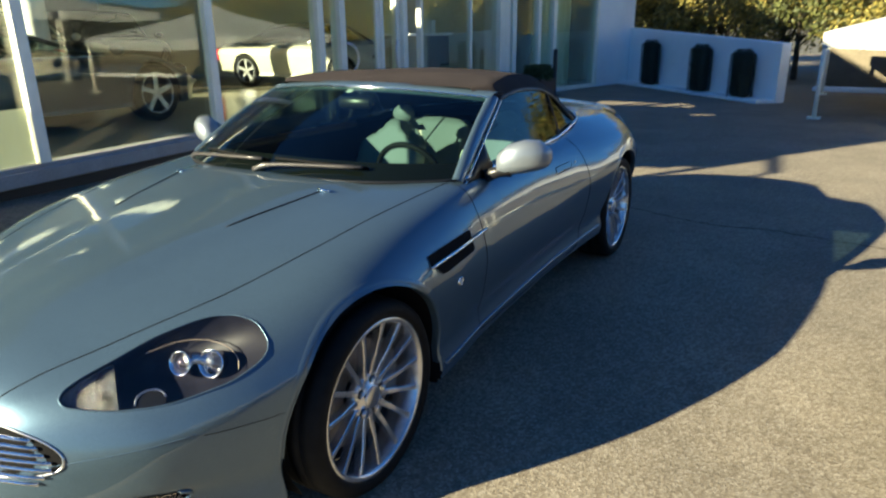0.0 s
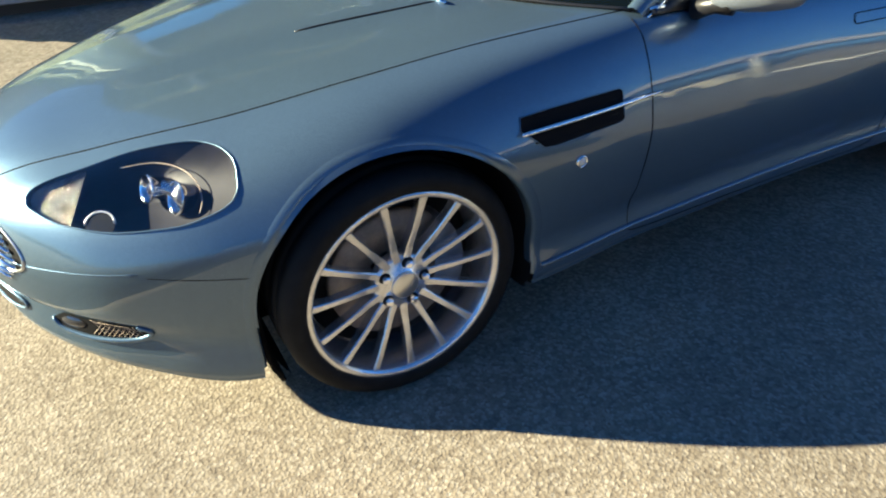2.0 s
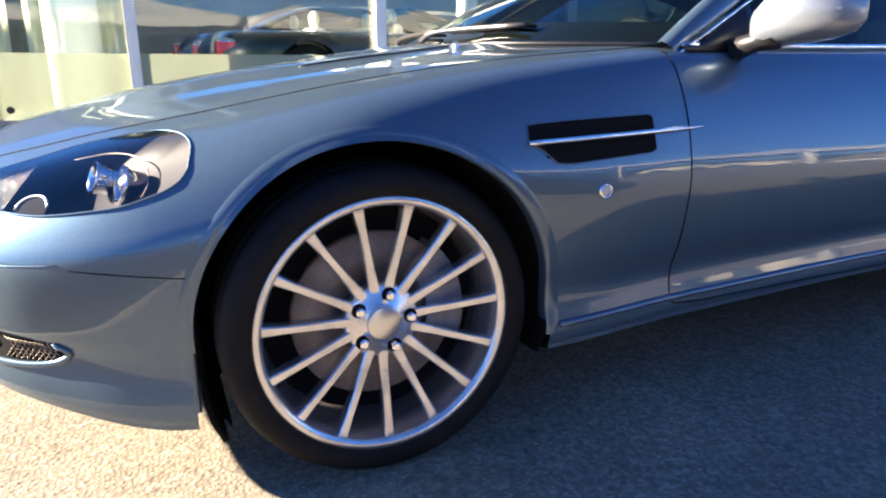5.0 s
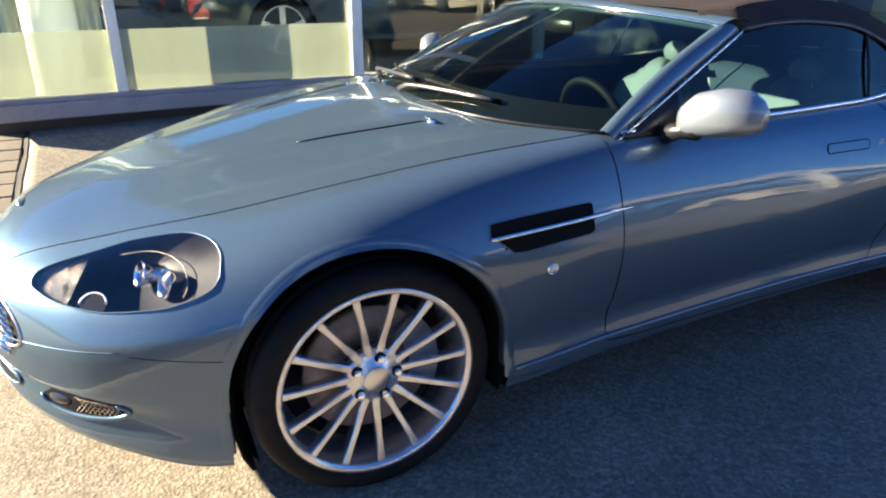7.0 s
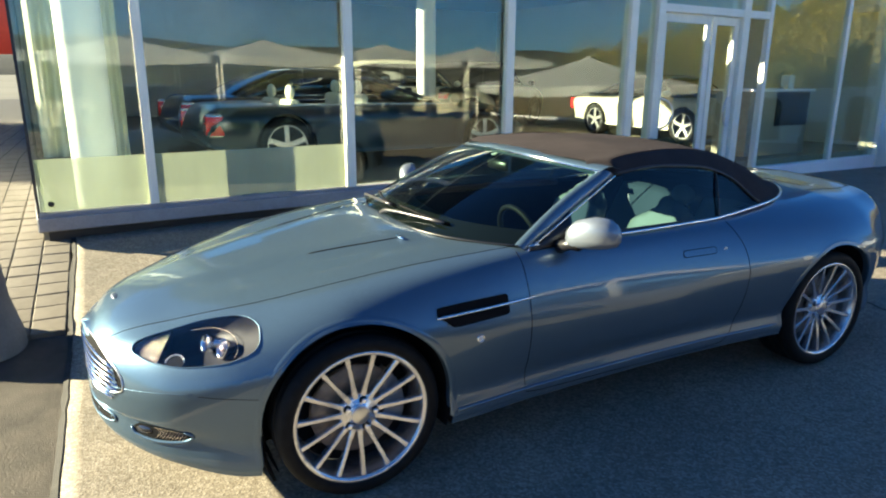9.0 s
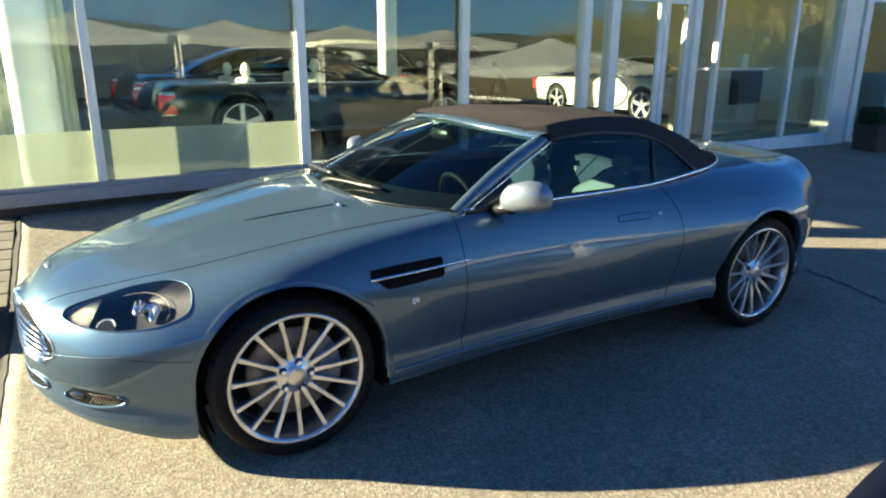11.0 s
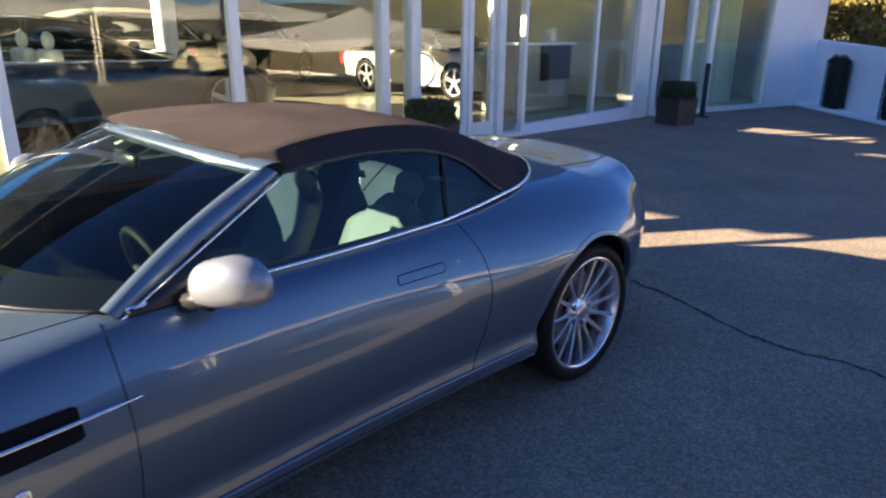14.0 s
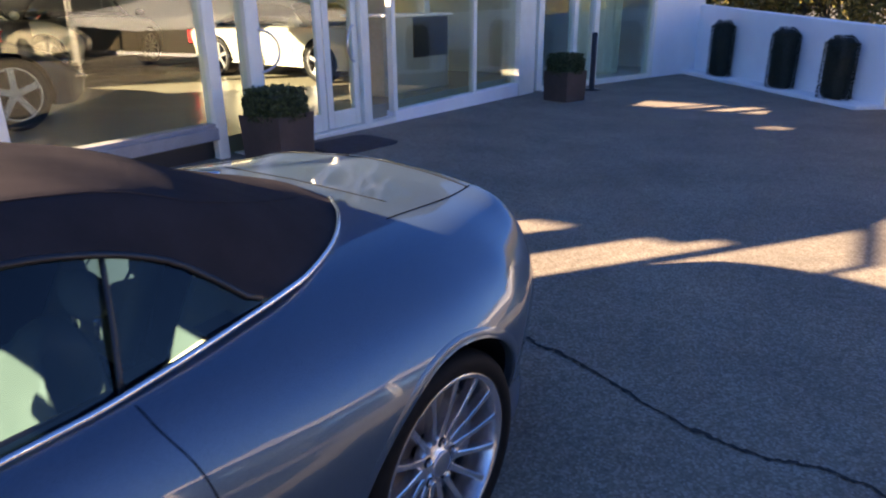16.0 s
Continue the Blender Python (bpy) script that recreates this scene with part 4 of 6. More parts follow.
def make_headlamp(car, side):
    """A recessed dark housing with two bright-ringed projectors under a clear cover."""
    f, e1, e2, nrm, length, outline = lamp_frame(side)
    cast = lamp_cast((f, e1, e2, nrm))
    rim = tube([cast(a, b, 0.001) for a, b in outline], 0.0020, 8, True)
    lamp = part("headlamp", rim, PAINT, car, "swept-back headlamp under a clear cover")
    turn = [p for p in outline if p[0] <= 0.27 * length]
    part("turn_signal", patch(turn, cast, -0.010, 6, -0.006), mottled("signal_reflector", (0.02, 0.02, 0.03), (0.62, 0.60, 0.56), 26, 0.16, 1.0, 0.006, metal=0.9), lamp, "clear turn signal reflector")
    axis = (Vector((side * 0.10, -1.0, 0.06)).normalized() + nrm * 0.75).normalized()
    turn_to = axis.to_track_quat("X", "Z").to_matrix().to_4x4()
    centres = []
    for a, b, rad in ((0.57, 0.026, 0.033), (0.72, -0.006, 0.038)):
        c = cast(length * a, b, -0.040)
        centres.append(c)
        m = Matrix.Translation(c) @ turn_to
        ring = part("projector_ring", lathe([(-0.050, rad * 0.80), (-0.004, rad * 0.90), (0.008, rad), (0.013, rad * 1.03), (0.014, rad * 0.95), (0.006, rad * 0.80), (-0.006, rad * 0.64)], 36, "x", m), CHROME, lamp)
        part("projector_lens", lathe([(-0.006, rad * 0.66), (0.002, rad * 0.55), (0.008, rad * 0.32), (0.010, 0.0)], 28, "x", m), material("projector_lens", (0.02, 0.02, 0.03), 0.04, 0.0, 1.0), ring)
    bridge = bmesh.new()
    add_tube(bridge, [centres[0].lerp(centres[1], k / 6) - axis * 0.012 + e2 * 0.010 * math.sin(math.pi * k / 6) for k in range(7)], [0.024, 0.022, 0.018, 0.017, 0.018, 0.022, 0.024], 14)
    part("reflector", bridge, mottled("lamp_reflector", (0.45, 0.44, 0.44), (0.85, 0.84, 0.82), 32, 0.16, 0.5, 0.003, metal=0.95), lamp, "bright reflector bridging the projectors")
    arc = spline([cast(length * a, b, -0.020) for a, b in ((0.40, 0.078), (0.56, 0.086), (0.70, 0.066), (0.80, 0.026), (0.84, -0.020), (0.83, -0.052))], 30)
    part("inner_bezel", tube(arc, 0.0013, 6), DISC, lamp)
    spot = [(length * 0.40 + 0.036 * math.cos(q), -0.072 + 0.030 * math.sin(q)) for q in (math.tau * k / 24 for k in range(24))]
    cut = part("lamp_cutout", patch(spot, cast, -0.008, 3), MATT, lamp)
    part("cutout_rim", tube([cast(p, q, -0.007) for p, q in spot[:13]], 0.0026, 6), SATIN, cut)
    part("cover", patch(outline, cast, 0.0015, 8, 0.004), LAMP, lamp).visible_shadow = False


def arch_flange(cy, cz, r, side):
    """The rolled edge round a wheel opening, down to the sill on both sides."""
    way = [(0.0, zz, -1.0, 0.0) for zz in spread(Z_SILL(cy - r) + 0.045, cz - 0.02, 7)]
    way += [(0.0, cz, math.sin(radians(q)), math.cos(radians(q))) for q in range(-88, 89, 4)]
    way += [(0.0, zz, 1.0, 0.0) for zz in spread(cz - 0.02, Z_SILL(cy + r) + 0.045, 7)]
    rows = []
    for dr, out in ((0.030, -0.0006), (0.026, 0.0006), (0.018, 0.0018), (0.010, 0.0026), (0.003, 0.0022), (-0.002, -0.001), (-0.003, -0.006), (-0.003, -0.03)):
        row = []
        for _, zz, dy, dz in way:
            at = r + max(dr, 0.013)
            p = on_side(cy + dy * at, zz + dz * at, 0.0, side)
            row.append(Vector((p.x + side * out, cy + dy * (r + dr), zz + dz * (r + dr))))
        rows.append(row)
    bm = grid(rows)
    bmesh.ops.recalc_face_normals(bm, faces=bm.faces)
    return bm


def make_car():
    car = thing("convertible_car", "silver-blue two-door convertible, dark cloth top raised, on the forecourt", "car")
    body = part("body", SHELL, [PAINT, MATT, HOUSING], car, "metallic silver-blue bodywork")
    # wheels
    for x, y, r, w, turn, nm in ((0.784, 0, 0.327, 0.205, 0, "front_wheel"), (-0.784, 0, 0.327, 0.205, 180, "front_wheel"), (0.776, WHEELBASE, 0.331, 0.225, 0, "rear_wheel"), (-0.776, WHEELBASE, 0.331, 0.225, 180, "rear_wheel")):
        make_wheel(r, w, nm, car, pose(x, y, r, 0, 0, turn))
    for side in (1, -1):
        for cy in (0.0, WHEELBASE):
            rl, zl = (0.368, 0.335) if cy < 1 else (0.372, 0.34)
            part("arch_lip", arch_flange(cy, zl, rl, side), PAINT, car)
            bow = [(cy + 0.382 * math.sin(radians(a)), 0.337 + 0.382 * math.cos(radians(a))) for a in range(-90, 91, 6)]
            bow = [(cy - 0.380, z) for z in (0.26, 0.28, 0.30)] + bow + [(cy + 0.380, z) for z in (0.29, 0.27, 0.25)]
            rows = [[(side * x, a, b) for a, b in bow] for x in (1.0, 0.75, 0.5)]
            rows[0] = [(side * min(0.90, X_SILL(p[1]) - 0.025), p[1], p[2]) for p in rows[0]]
            rows.append([(side * 0.5, cy, 0.3)] * len(rows[1]))
            part("wheel_arch_liner", grid(rows), MATT, car)
            part("wheel_well_wall", box((side * 0.48 - 0.02, cy - 0.40, 0.12), (side * 0.48 + 0.02, cy + 0.40, 0.45)), MATT, car)
        # seams of the doors and the front wing
        door = [(0.732, 0.872), (0.735, 0.80), (0.741, 0.68), (0.744, 0.50), (0.742, 0.34), (0.745, 0.285), (0.80, 0.262), (1.2, 0.262), (1.7, 0.265), (1.92, 0.28), (2.0, 0.34), (2.03, 0.45), (2.045, 0.60), (2.045, 0.70), (2.03, 0.78), (2.0, 0.85), (1.992, 0.885)]
        line = spline([(0, a, b) for a, b in door], 90)
        part("door_seam", tube([on_side(p.y, p.z, 0.0002, side) for p in line], 0.0018, 6), SEAM, car)
        part("bumper_seam", tube([on_side(-0.345 - 0.006 * k, 0.462 + 0.0004 * k, -0.0004, side) for k in range(38)], 0.0014, 6), SEAM, car)
        part("sill_trim", tube([on_side(0.40 + 1.93 * k / 40, Z_SILL(0.40 + 1.93 * k / 40) + 0.062, 0.0, side) for k in range(41)], 0.009, 8), PAINT, car)
        # side vent with its bright bar
        lo = [(0.335, 0.668), (0.30, 0.692), (0.305, 0.722), (0.40, 0.728), (0.62, 0.735), (0.632, 0.728), (0.635, 0.66), (0.62, 0.652), (0.40, 0.640), (0.365, 0.643)]
        vent = part("side_vent", patch(lo, lambda a, b, o: on_side(a, b, o, side), 0.0025, 4), MATT, car, "black side vent with a bright bar")
        part("vent_surround", tube([on_side(a, b, 0.002, side) for a, b in lo], 0.0016, 6, True), PAINT, vent)
        for k in range(4):
            part("vent_slat", tube([on_side(0.34 + 0.27 * j / 8, 0.658 + 0.018 * k, 0.000, side) for j in range(9)], 0.003, 5), MATT, vent)
        bar = [on_side(0.298 + 0.48 * k / 24, 0.684 + 0.018 * k / 24, 0.010 - 0.004 * (k / 24), side) for k in range(25)]
        part("vent_bar", tube(bar, [0.004] + [0.0065] * 20 + [0.005, 0.004, 0.003, 0.002], 8), CHROME, vent)
        # round marker
        c = on_side(0.487, 0.578, 0.0, side)
        n = (on_side(0.487, 0.578, 1.0, side) - c).normalized()
        m = Matrix.Translation(c) @ n.to_track_quat("X", "Z").to_matrix().to_4x4()
        part("side_marker", lathe([(0.0, 0.017), (0.006, 0.0165), (0.007, 0.0135), (0.005, 0.012)], 24, "x", m), CHROME, car)
        part("marker_lens", lathe([(0.003, 0.0125), (0.007, 0.008), (0.008, 0.0)], 20, "x", m), material("marker_lens", (0.55, 0.53, 0.48), 0.15, 0.0, 1.0), car)
        part("bumper_crease", tube([on_front(side * (0.47 + 0.26 * k / 16), 0.455 + 0.03 * k / 16, 0.0) for k in range(17)], 0.0018, 6), PAINT, car)
        # flush handle
        hd = [(1.635 + 0.2 * k / 14, 0.788) for k in range(15)] + [(1.845, 0.778)] + [(1.835 - 0.2 * k / 14, 0.758) for k in range(15)] + [(1.627, 0.768)]
        handle = part("door_handle", patch(hd, lambda a, b, o: on_side(a, b, o, side), 0.002, 3), PAINT, car)
        part("handle_gap", tube([on_side(a, b, 0.001, side) for a, b in hd], 0.0022, 6, True), SEAM, handle)
        c = on_side(1.905, 0.772, 0.0, side)
        part("keyhole", lathe([(0.0, 0.011), (0.002, 0.011), (0.002, 0.006), (0.0005, 0.005), (0.0005, 0.0)], 18, "x", Matrix.Translation(c) @ pose(0, 0, 0, 0, 0, 0 if side > 0 else 180)), SATIN, car)
        # waist trim, side glass and the strip between its panes
        waist = [(side * (X_CREST(y) - 0.012), y, Z_CREST(y) + 0.004) for y in (0.80 + 1.12 * k / 32 for k in range(33))]
        waist += spline([(side * a, b, c) for a, b, c in ((0.748, 1.96, 0.900), (0.731, 2.12, 0.912), (0.712, 2.26, 0.924), (0.690, 2.39, 0.934), (0.650, 2.51, 0.938), (0.555, 2.68, 0.948), (0.420, 2.83, 0.956), (0.285, 2.93, 0.960))], 40)
        part("waist_trim", tube(waist, 0.0075, 8), CHROME, car, "bright trim along the waistline")
        rows = []
        for k in range(61):
            y = 0.86 + 1.47 * k / 60
            z0, z1, x1 = Z_CREST(y) - 0.005 + 0.03 * ease(1.9, 2.3, y), PILLAR_Y(y) - 0.004, RAIL_X(y) - 0.004
            x0 = min(X_CREST(y) - 0.010 - 0.03 * ease(1.9, 2.3, y), x1 + 0.42 * (z1 - z0))
            lo_p, hi_p = Vector((side * x0, y, z0)), Vector((side * x1, y, z1))
            row = []
            for j in range(7):
                row.append(lo_p.lerp(hi_p, j / 6))
            rows.append(row)
        part("side_window", grid(rows, flip=side > 0), SIDEGLASS, car, "lightly tinted side window")
        post = []
        for f in (k / 8 for k in range(9)):
            y = 1.985 + 0.06 * f
            post.append(Vector((side * (X_CREST(y) - 0.028), y, Z_CREST(y))).lerp(Vector((side * (RAIL_X(y) - 0.002), y, PILLAR_Y(y) - 0.004)), f) + Vector((side * 0.006 * math.sin(math.pi * f), 0, 0)))
        part("window_divider", tube(post, 0.006, 6), BLACK, car)
        # screen pillar: a broad painted strip from the glass to the door window
        rows = []
        for k in range(25):
            v = k / 24
            inner = screen_point(side * 0.975, v, 0.002)
            outer = Vector((side * (0.782 - 0.102 * v), 0.775 + 0.545 * v, 0.870 + 0.278 * v))
            mid = inner.lerp(outer, 0.5) + Vector((side * 0.55, -0.35, 0.72)).normalized() * 0.014
            rows.append([inner + Vector((-side * 0.012, 0.02, -0.016)), inner, inner.lerp(mid, 0.5) + Vector((side * 0.002, -0.002, 0.005)), mid, mid.lerp(outer, 0.55) + Vector((side * 0.004, -0.002, 0.003)), outer, outer + Vector((-side * 0.03, 0.012, -0.012))])
        part("screen_pillar", grid(rows), PAINT, car)
        part("pillar_trim", tube([Vector((side * (0.786 - 0.102 * k / 16), 0.782 + 0.545 * k / 16, 0.866 + 0.278 * k / 16)) for k in range(17)], 0.0045, 6), CHROME, car)
        make_mirror(car, side)
        make_headlamp(car, side)
        # slots in the bonnet with a bright clip
        slot = [on_top(side * (0.300 + 0.092 * k / 20), -0.03 + 0.385 * k / 20, 0.0005) for k in range(21)]
        part("bonnet_slot", tube(slot, [0.0015] + [0.0032] * 19 + [0.002], 6), BLACK, car)
        part("slot_clip", tube([on_top(side * 0.375, 0.362, 0.004), on_top(side * 0.425, 0.372, 0.004)], 0.006, 6), CHROME, car)
        # bonnet seam
        bon = spline([(0.30, -0.86, 0), (0.36, -0.76, 0), (0.47, -0.55, 0), (0.58, -0.30, 0), (0.655, 0.0, 0), (0.70, 0.35, 0), (0.725, 0.62, 0), (0.735, 0.76, 0)], 60)
        part("bonnet_seam", tube([on_top(side * p.x, p.y, -0.0006) for p in bon], 0.0022, 6), SEAM, car)
        # fog lamp opening with a lit lower lip
        fog = [(0.505, 0.300), (0.53, 0.321), (0.58, 0.326), (0.64, 0.322), (0.672, 0.314), (0.684, 0.298), (0.674, 0.280), (0.64, 0.268), (0.58, 0.264), (0.53, 0.272)]
        laid = lambda a, b, o: on_front(side * a, b, o)
        fg = part("fog_lamp_opening", patch(fog, laid, 0.003, 4), MATT, car)
        low = [(0.500, 0.300), (0.52, 0.276), (0.57, 0.263), (0.62, 0.262), (0.66, 0.270), (0.682, 0.287), (0.686, 0.303), (0.674, 0.316)]
        part("opening_lip", tube(spline([laid(a, b, 0.002) for a, b in low], 30), [0.002] + [0.0075] * 20 + [0.006] * 8 + [0.002], 8), PAINT, fg)
        part("fog_lamp", patch([(0.548 + 0.026 * math.cos(q), 0.297 + 0.015 * math.sin(q)) for q in (math.tau * k / 20 for k in range(20))], laid, 0.004, 4, 0.005), material("fog_glass", (0.03, 0.03, 0.035), 0.12, 0.3, 1.0), fg)
        mesh = bmesh.new()
        for k in range(9):
            for lean in (-0.022, 0.022):
                x0 = 0.600 + 0.0085 * k
                add_tube(mesh, [laid(min(0.678, max(0.588, x0 - lean / 2 + lean * j / 4)), 0.274 + 0.044 * j / 4, 0.0045) for j in range(5)], 0.0011, 4)
        part("mesh_insert", mesh, DISC, fg, "fine diamond mesh")
        # rear lamp seam and trunk edge
        part("trunk_seam", tube([on_top(side * (0.53 - 0.05 * (k / 14) ** 2), 2.92 + 0.55 * k / 14, 0.0) for k in range(15)], 0.0025, 6), SEAM, car)
    # grille
    mouth = [(0.515 * math.copysign(abs(math.cos(q)) ** 0.55, math.cos(q)), 0.500 + 0.072 * math.copysign(abs(math.sin(q)) ** 0.9, math.sin(q)) - 0.035 * (math.cos(q)) ** 2) for q in (math.tau * k / 48 for k in range(48))]
    gr = part("grille", patch(mouth, on_front, 0.0015, 6), MATT, car, "wide black grille with bright bars")
    part("grille_rim", tube([on_front(a, b, 0.001) for a, b in mouth], 0.0035, 8, True), SATIN, gr)
    for k in range(7):
        z = 0.438 + 0.0185 * k
        half = 0.50 - 0.05 * abs(k - 2.5) / 3
        part("grille_bar", tube([on_front(half * (j / 12 - 1), z - 0.028 * (j / 12 - 1) ** 2, 0.003) for j in range(25)], 0.0056, 6), CHROME, gr)
    low = [(0.43 * math.copysign(abs(math.cos(q)) ** 0.4, math.cos(q)), 0.305 + 0.026 * math.copysign(abs(math.sin(q)) ** 0.8, math.sin(q))) for q in (math.tau * k / 40 for k in range(40))]
    li = part("lower_intake", patch(low, on_front, 0.003, 4), MATT, car)
    part("intake_lip", tube([on_front(a, b, 0.003) for a, b in low], 0.004, 8, True), PAINT, li)
    # added black panels that darken the gap before the tyre and shade the ground
    for side in (1, -1):
        rows = []
        for z, y in ((0.40, -0.366), (0.30, -0.366), (0.20, -0.362), (0.14, -0.352), (0.088, -0.33)):
            rows.append([(side * x, y, z) for x in (0.50, 0.60, 0.70, 0.765, 0.785)])
        part("gap_shade_panel", grid(rows, thick=0.012), MATT, car, "black panel added to shade the gap before the front wheel")
    badge = on_top(0, -0.80, 0.004)
    part("nose_badge", ball(badge, (0.045, 0.012, 0.006), 14, 8), SATIN, car)
    # screen, header, scuttle and wipers
    rows = [[screen_point(u / 12 - 1, v / 10) for u in range(25)] for v in range(11)]
    part("windscreen", grid(rows), SCREEN, car, "raked windscreen with a faint green tint")
    rows = []
    for u in (k / 20 - 1 for k in range(41)):
        p = screen_point(u, 0.965, 0.003)
        rows.append([p + Vector((0, 0.01, -0.02)), p, p + Vector((0.004 * u, 0.018, 0.013)), p + Vector((0.010 * u, 0.045, 0.022)), p + Vector((0.02 * u, 0.075, 0.022)), p + Vector((0.03 * u, 0.10, 0.010))])
    part("screen_header", grid(rows), PAINT, car, "painted header rail over the screen")
    part("header_trim", tube([screen_point(1.0 * (u / 15 - 1), 0.962, 0.006) for u in range(31)], 0.0045, 6), CHROME, car)
    rows = [[screen_point(0.99 * (u / 20 - 1), v, -0.004) for u in range(41)] for v in (-0.06, 0.0, 0.06, 0.12, 0.17)]
    part("scuttle", grid(rows), MATT, car, "black shaded band along the foot of the screen")
    part("screen_seal", tube([screen_point(u / 20 - 1, 0.0, 0.0) for u in range(41)], 0.005, 6), BLACK, car)
    for x0, x1 in ((-0.04, 0.42), (-0.52, -0.04)):
        arm = spline([screen_point(x0 / 0.73, 0.0, 0.016), screen_point((x0 + 0.1) / 0.73, 0.035, 0.03), screen_point(x1 / 0.73, 0.085, 0.02)], 10)
        wp = part("wiper", tube(arm, [0.011] * 4 + [0.008] * 6, 6), WIPER, car)
        part("blade", tube([screen_point((x0 + 0.05) / 0.73, 0.12, 0.008), screen_point((x0 + x1 + 0.1) / 1.46, 0.115, 0.009), screen_point(x1 / 0.73 + 0.02, 0.105, 0.008)], 0.005, 6), MATT, wp)
    part("sticker", grid([[screen_point(-0.05 + 0.05 * i, 0.90 + 0.04 * j, -0.004) for i in range(2)] for j in range(2)]), material("paper", (0.75, 0.75, 0.72), 0.6), car, "small pale sticker inside the screen")
    top = part("soft_top", make_soft_top(), CLOTH, car, "dark brown-black cloth top, raised")
    for side in (1, -1):
        part("top_seam", tube([cloth_point(y, side * KINK(y)) + Vector((0, 0, 0.0005)) for y in (1.30 + 1.5 * k / 60 for k in range(61))], 0.0022, 6), CLOTH, top)
        part("window_seal", tube([(side * RAIL_X(y), y, PILLAR_Y(y)) for y in (1.33 + 1.0 * k / 30 for k in range(31))], 0.007, 6), BLACK, top)
    part("brake_light_bar", tube([on_top(x / 10 * 0.42, 3.02 + 0.02 * (x / 10) ** 2, 0.001) for x in range(-10, 11)], 0.002, 6), SEAM, car)
    part("trunk_lip_seam", tube([on_top(x / 12 * 0.50, 3.435 - 0.05 * (x / 12) ** 2, 0.0) for x in range(-12, 13)], 0.003, 6), SEAM, car)
    # cabin
    part("cabin_floor", box((-0.76, 0.30, 0.22), (0.76, 2.72, 0.26), 0.01), CARPET, car)
    dash = spline([(0, 0.50, 0.850), (0, 0.62, 0.868), (0, 0.80, 0.872), (0, 0.90, 0.83), (0, 0.92, 0.70), (0, 0.86, 0.5)], 16)
    part("dashboard", grid([[(x / 10 * 0.70, p.y - 0.03 * (1 - (x / 10) ** 2) + 0.26 * (x / 10) ** 2 * (1 if i < 3 else 0.2), p.z + 0.015 * (1 if 4 < x + 0 < 9 and 3 < i < 9 else 0)) for x in range(-10, 11)] for i, p in enumerate(dash)]), DASH, car)
    part("centre_console", box((-0.13, 0.85, 0.26), (0.13, 2.0, 0.56), 0.03), DASH, car)
    ring = [Vector((0.37 + 0.18 * math.sin(q), 1.03 - 0.055 * math.cos(q), 0.80 + 0.17 * math.cos(q))) for q in (math.tau * k / 36 for k in range(36))]
    wheel_s = part("steering_wheel", tube(ring, 0.014, 8, True), DASH, car)
    part("wheel_boss", ball((0.37, 1.01, 0.79), (0.07, 0.03, 0.06), 14, 8), SATIN, wheel_s)
    for q in (1.5, 3.14, 4.7):
        part("wheel_spoke", tube([(0.37, 1.01, 0.79), (0.37 + 0.18 * math.sin(q), 1.03 - 0.055 * math.cos(q), 0.80 + 0.17 * math.cos(q))], 0.012, 6), SATIN, wheel_s)
    for x in (0.37, -0.37):
        make_seat(car, x, 1.87)
        rear = grid([[(x + 0.24 * (j / 6 - 1), 2.42 + 0.20 * v, 0.48 + 0.36 * v - 0.02 * abs(j / 6 - 1) ** 2) for j in range(13)] for v in (k / 8 for k in range(9))], thick=0.08)
        part("rear_seat", rear, LEATHER, car, "cream leather rear seat")
    for side in (1, -1):
        part("door_card", grid([[(side * (X_CREST(y) - 0.05), y, z) for y in (0.85 + 1.75 * k / 20 for k in range(21))] for z in (0.28, 0.5, 0.7, 0.875)], thick=0.02), DASH, car)
        part("door_top_rail", tube([(side * (X_CREST(y) - 0.06), y, 0.875) for y in (0.92 + 1.1 * k / 12 for k in range(13))], 0.022, 8), material("oxblood_leather", (0.055, 0.020, 0.020), 0.5), car)
    part("rear_bulkhead", grid([[(x / 8 * 0.74, 2.62 + 0.06 * j, 0.3 + 0.14 * j) for x in range(-8, 9)] for j in range(5)]), CARPET, car)
    part("interior_mirror", box((-0.10, 1.10, 1.10), (0.10, 1.125, 1.155), 0.012), BLACK, car)
    return car


make_car()

# ---- other cars ----
def generic_section(y, c, n=26):
    zc, zs, xs, xw, xr, zr = (c[k](y) for k in ("zc", "zs", "xs", "xw", "xr", "zr"))
    zw = zr + 0.58 * (zs - zr)
    key = [(0, y, zc), (0.5 * xs, y, zc + 0.2 * (zs - zc)), (0.88 * xs, y, zc + 0.75 * (zs - zc)), (xs + 0.45 * (xw - xs), y, zs - 0.04), (xw - 0.004, y, zs - 0.16 * (zs - zr) - 0.03), (xw, y, zw), (xw - 0.015, y, zr + 0.2), (xr, y, zr + 0.05), (xr - 0.05, y, zr), (0, y, zr)]
    return spline(key, n)


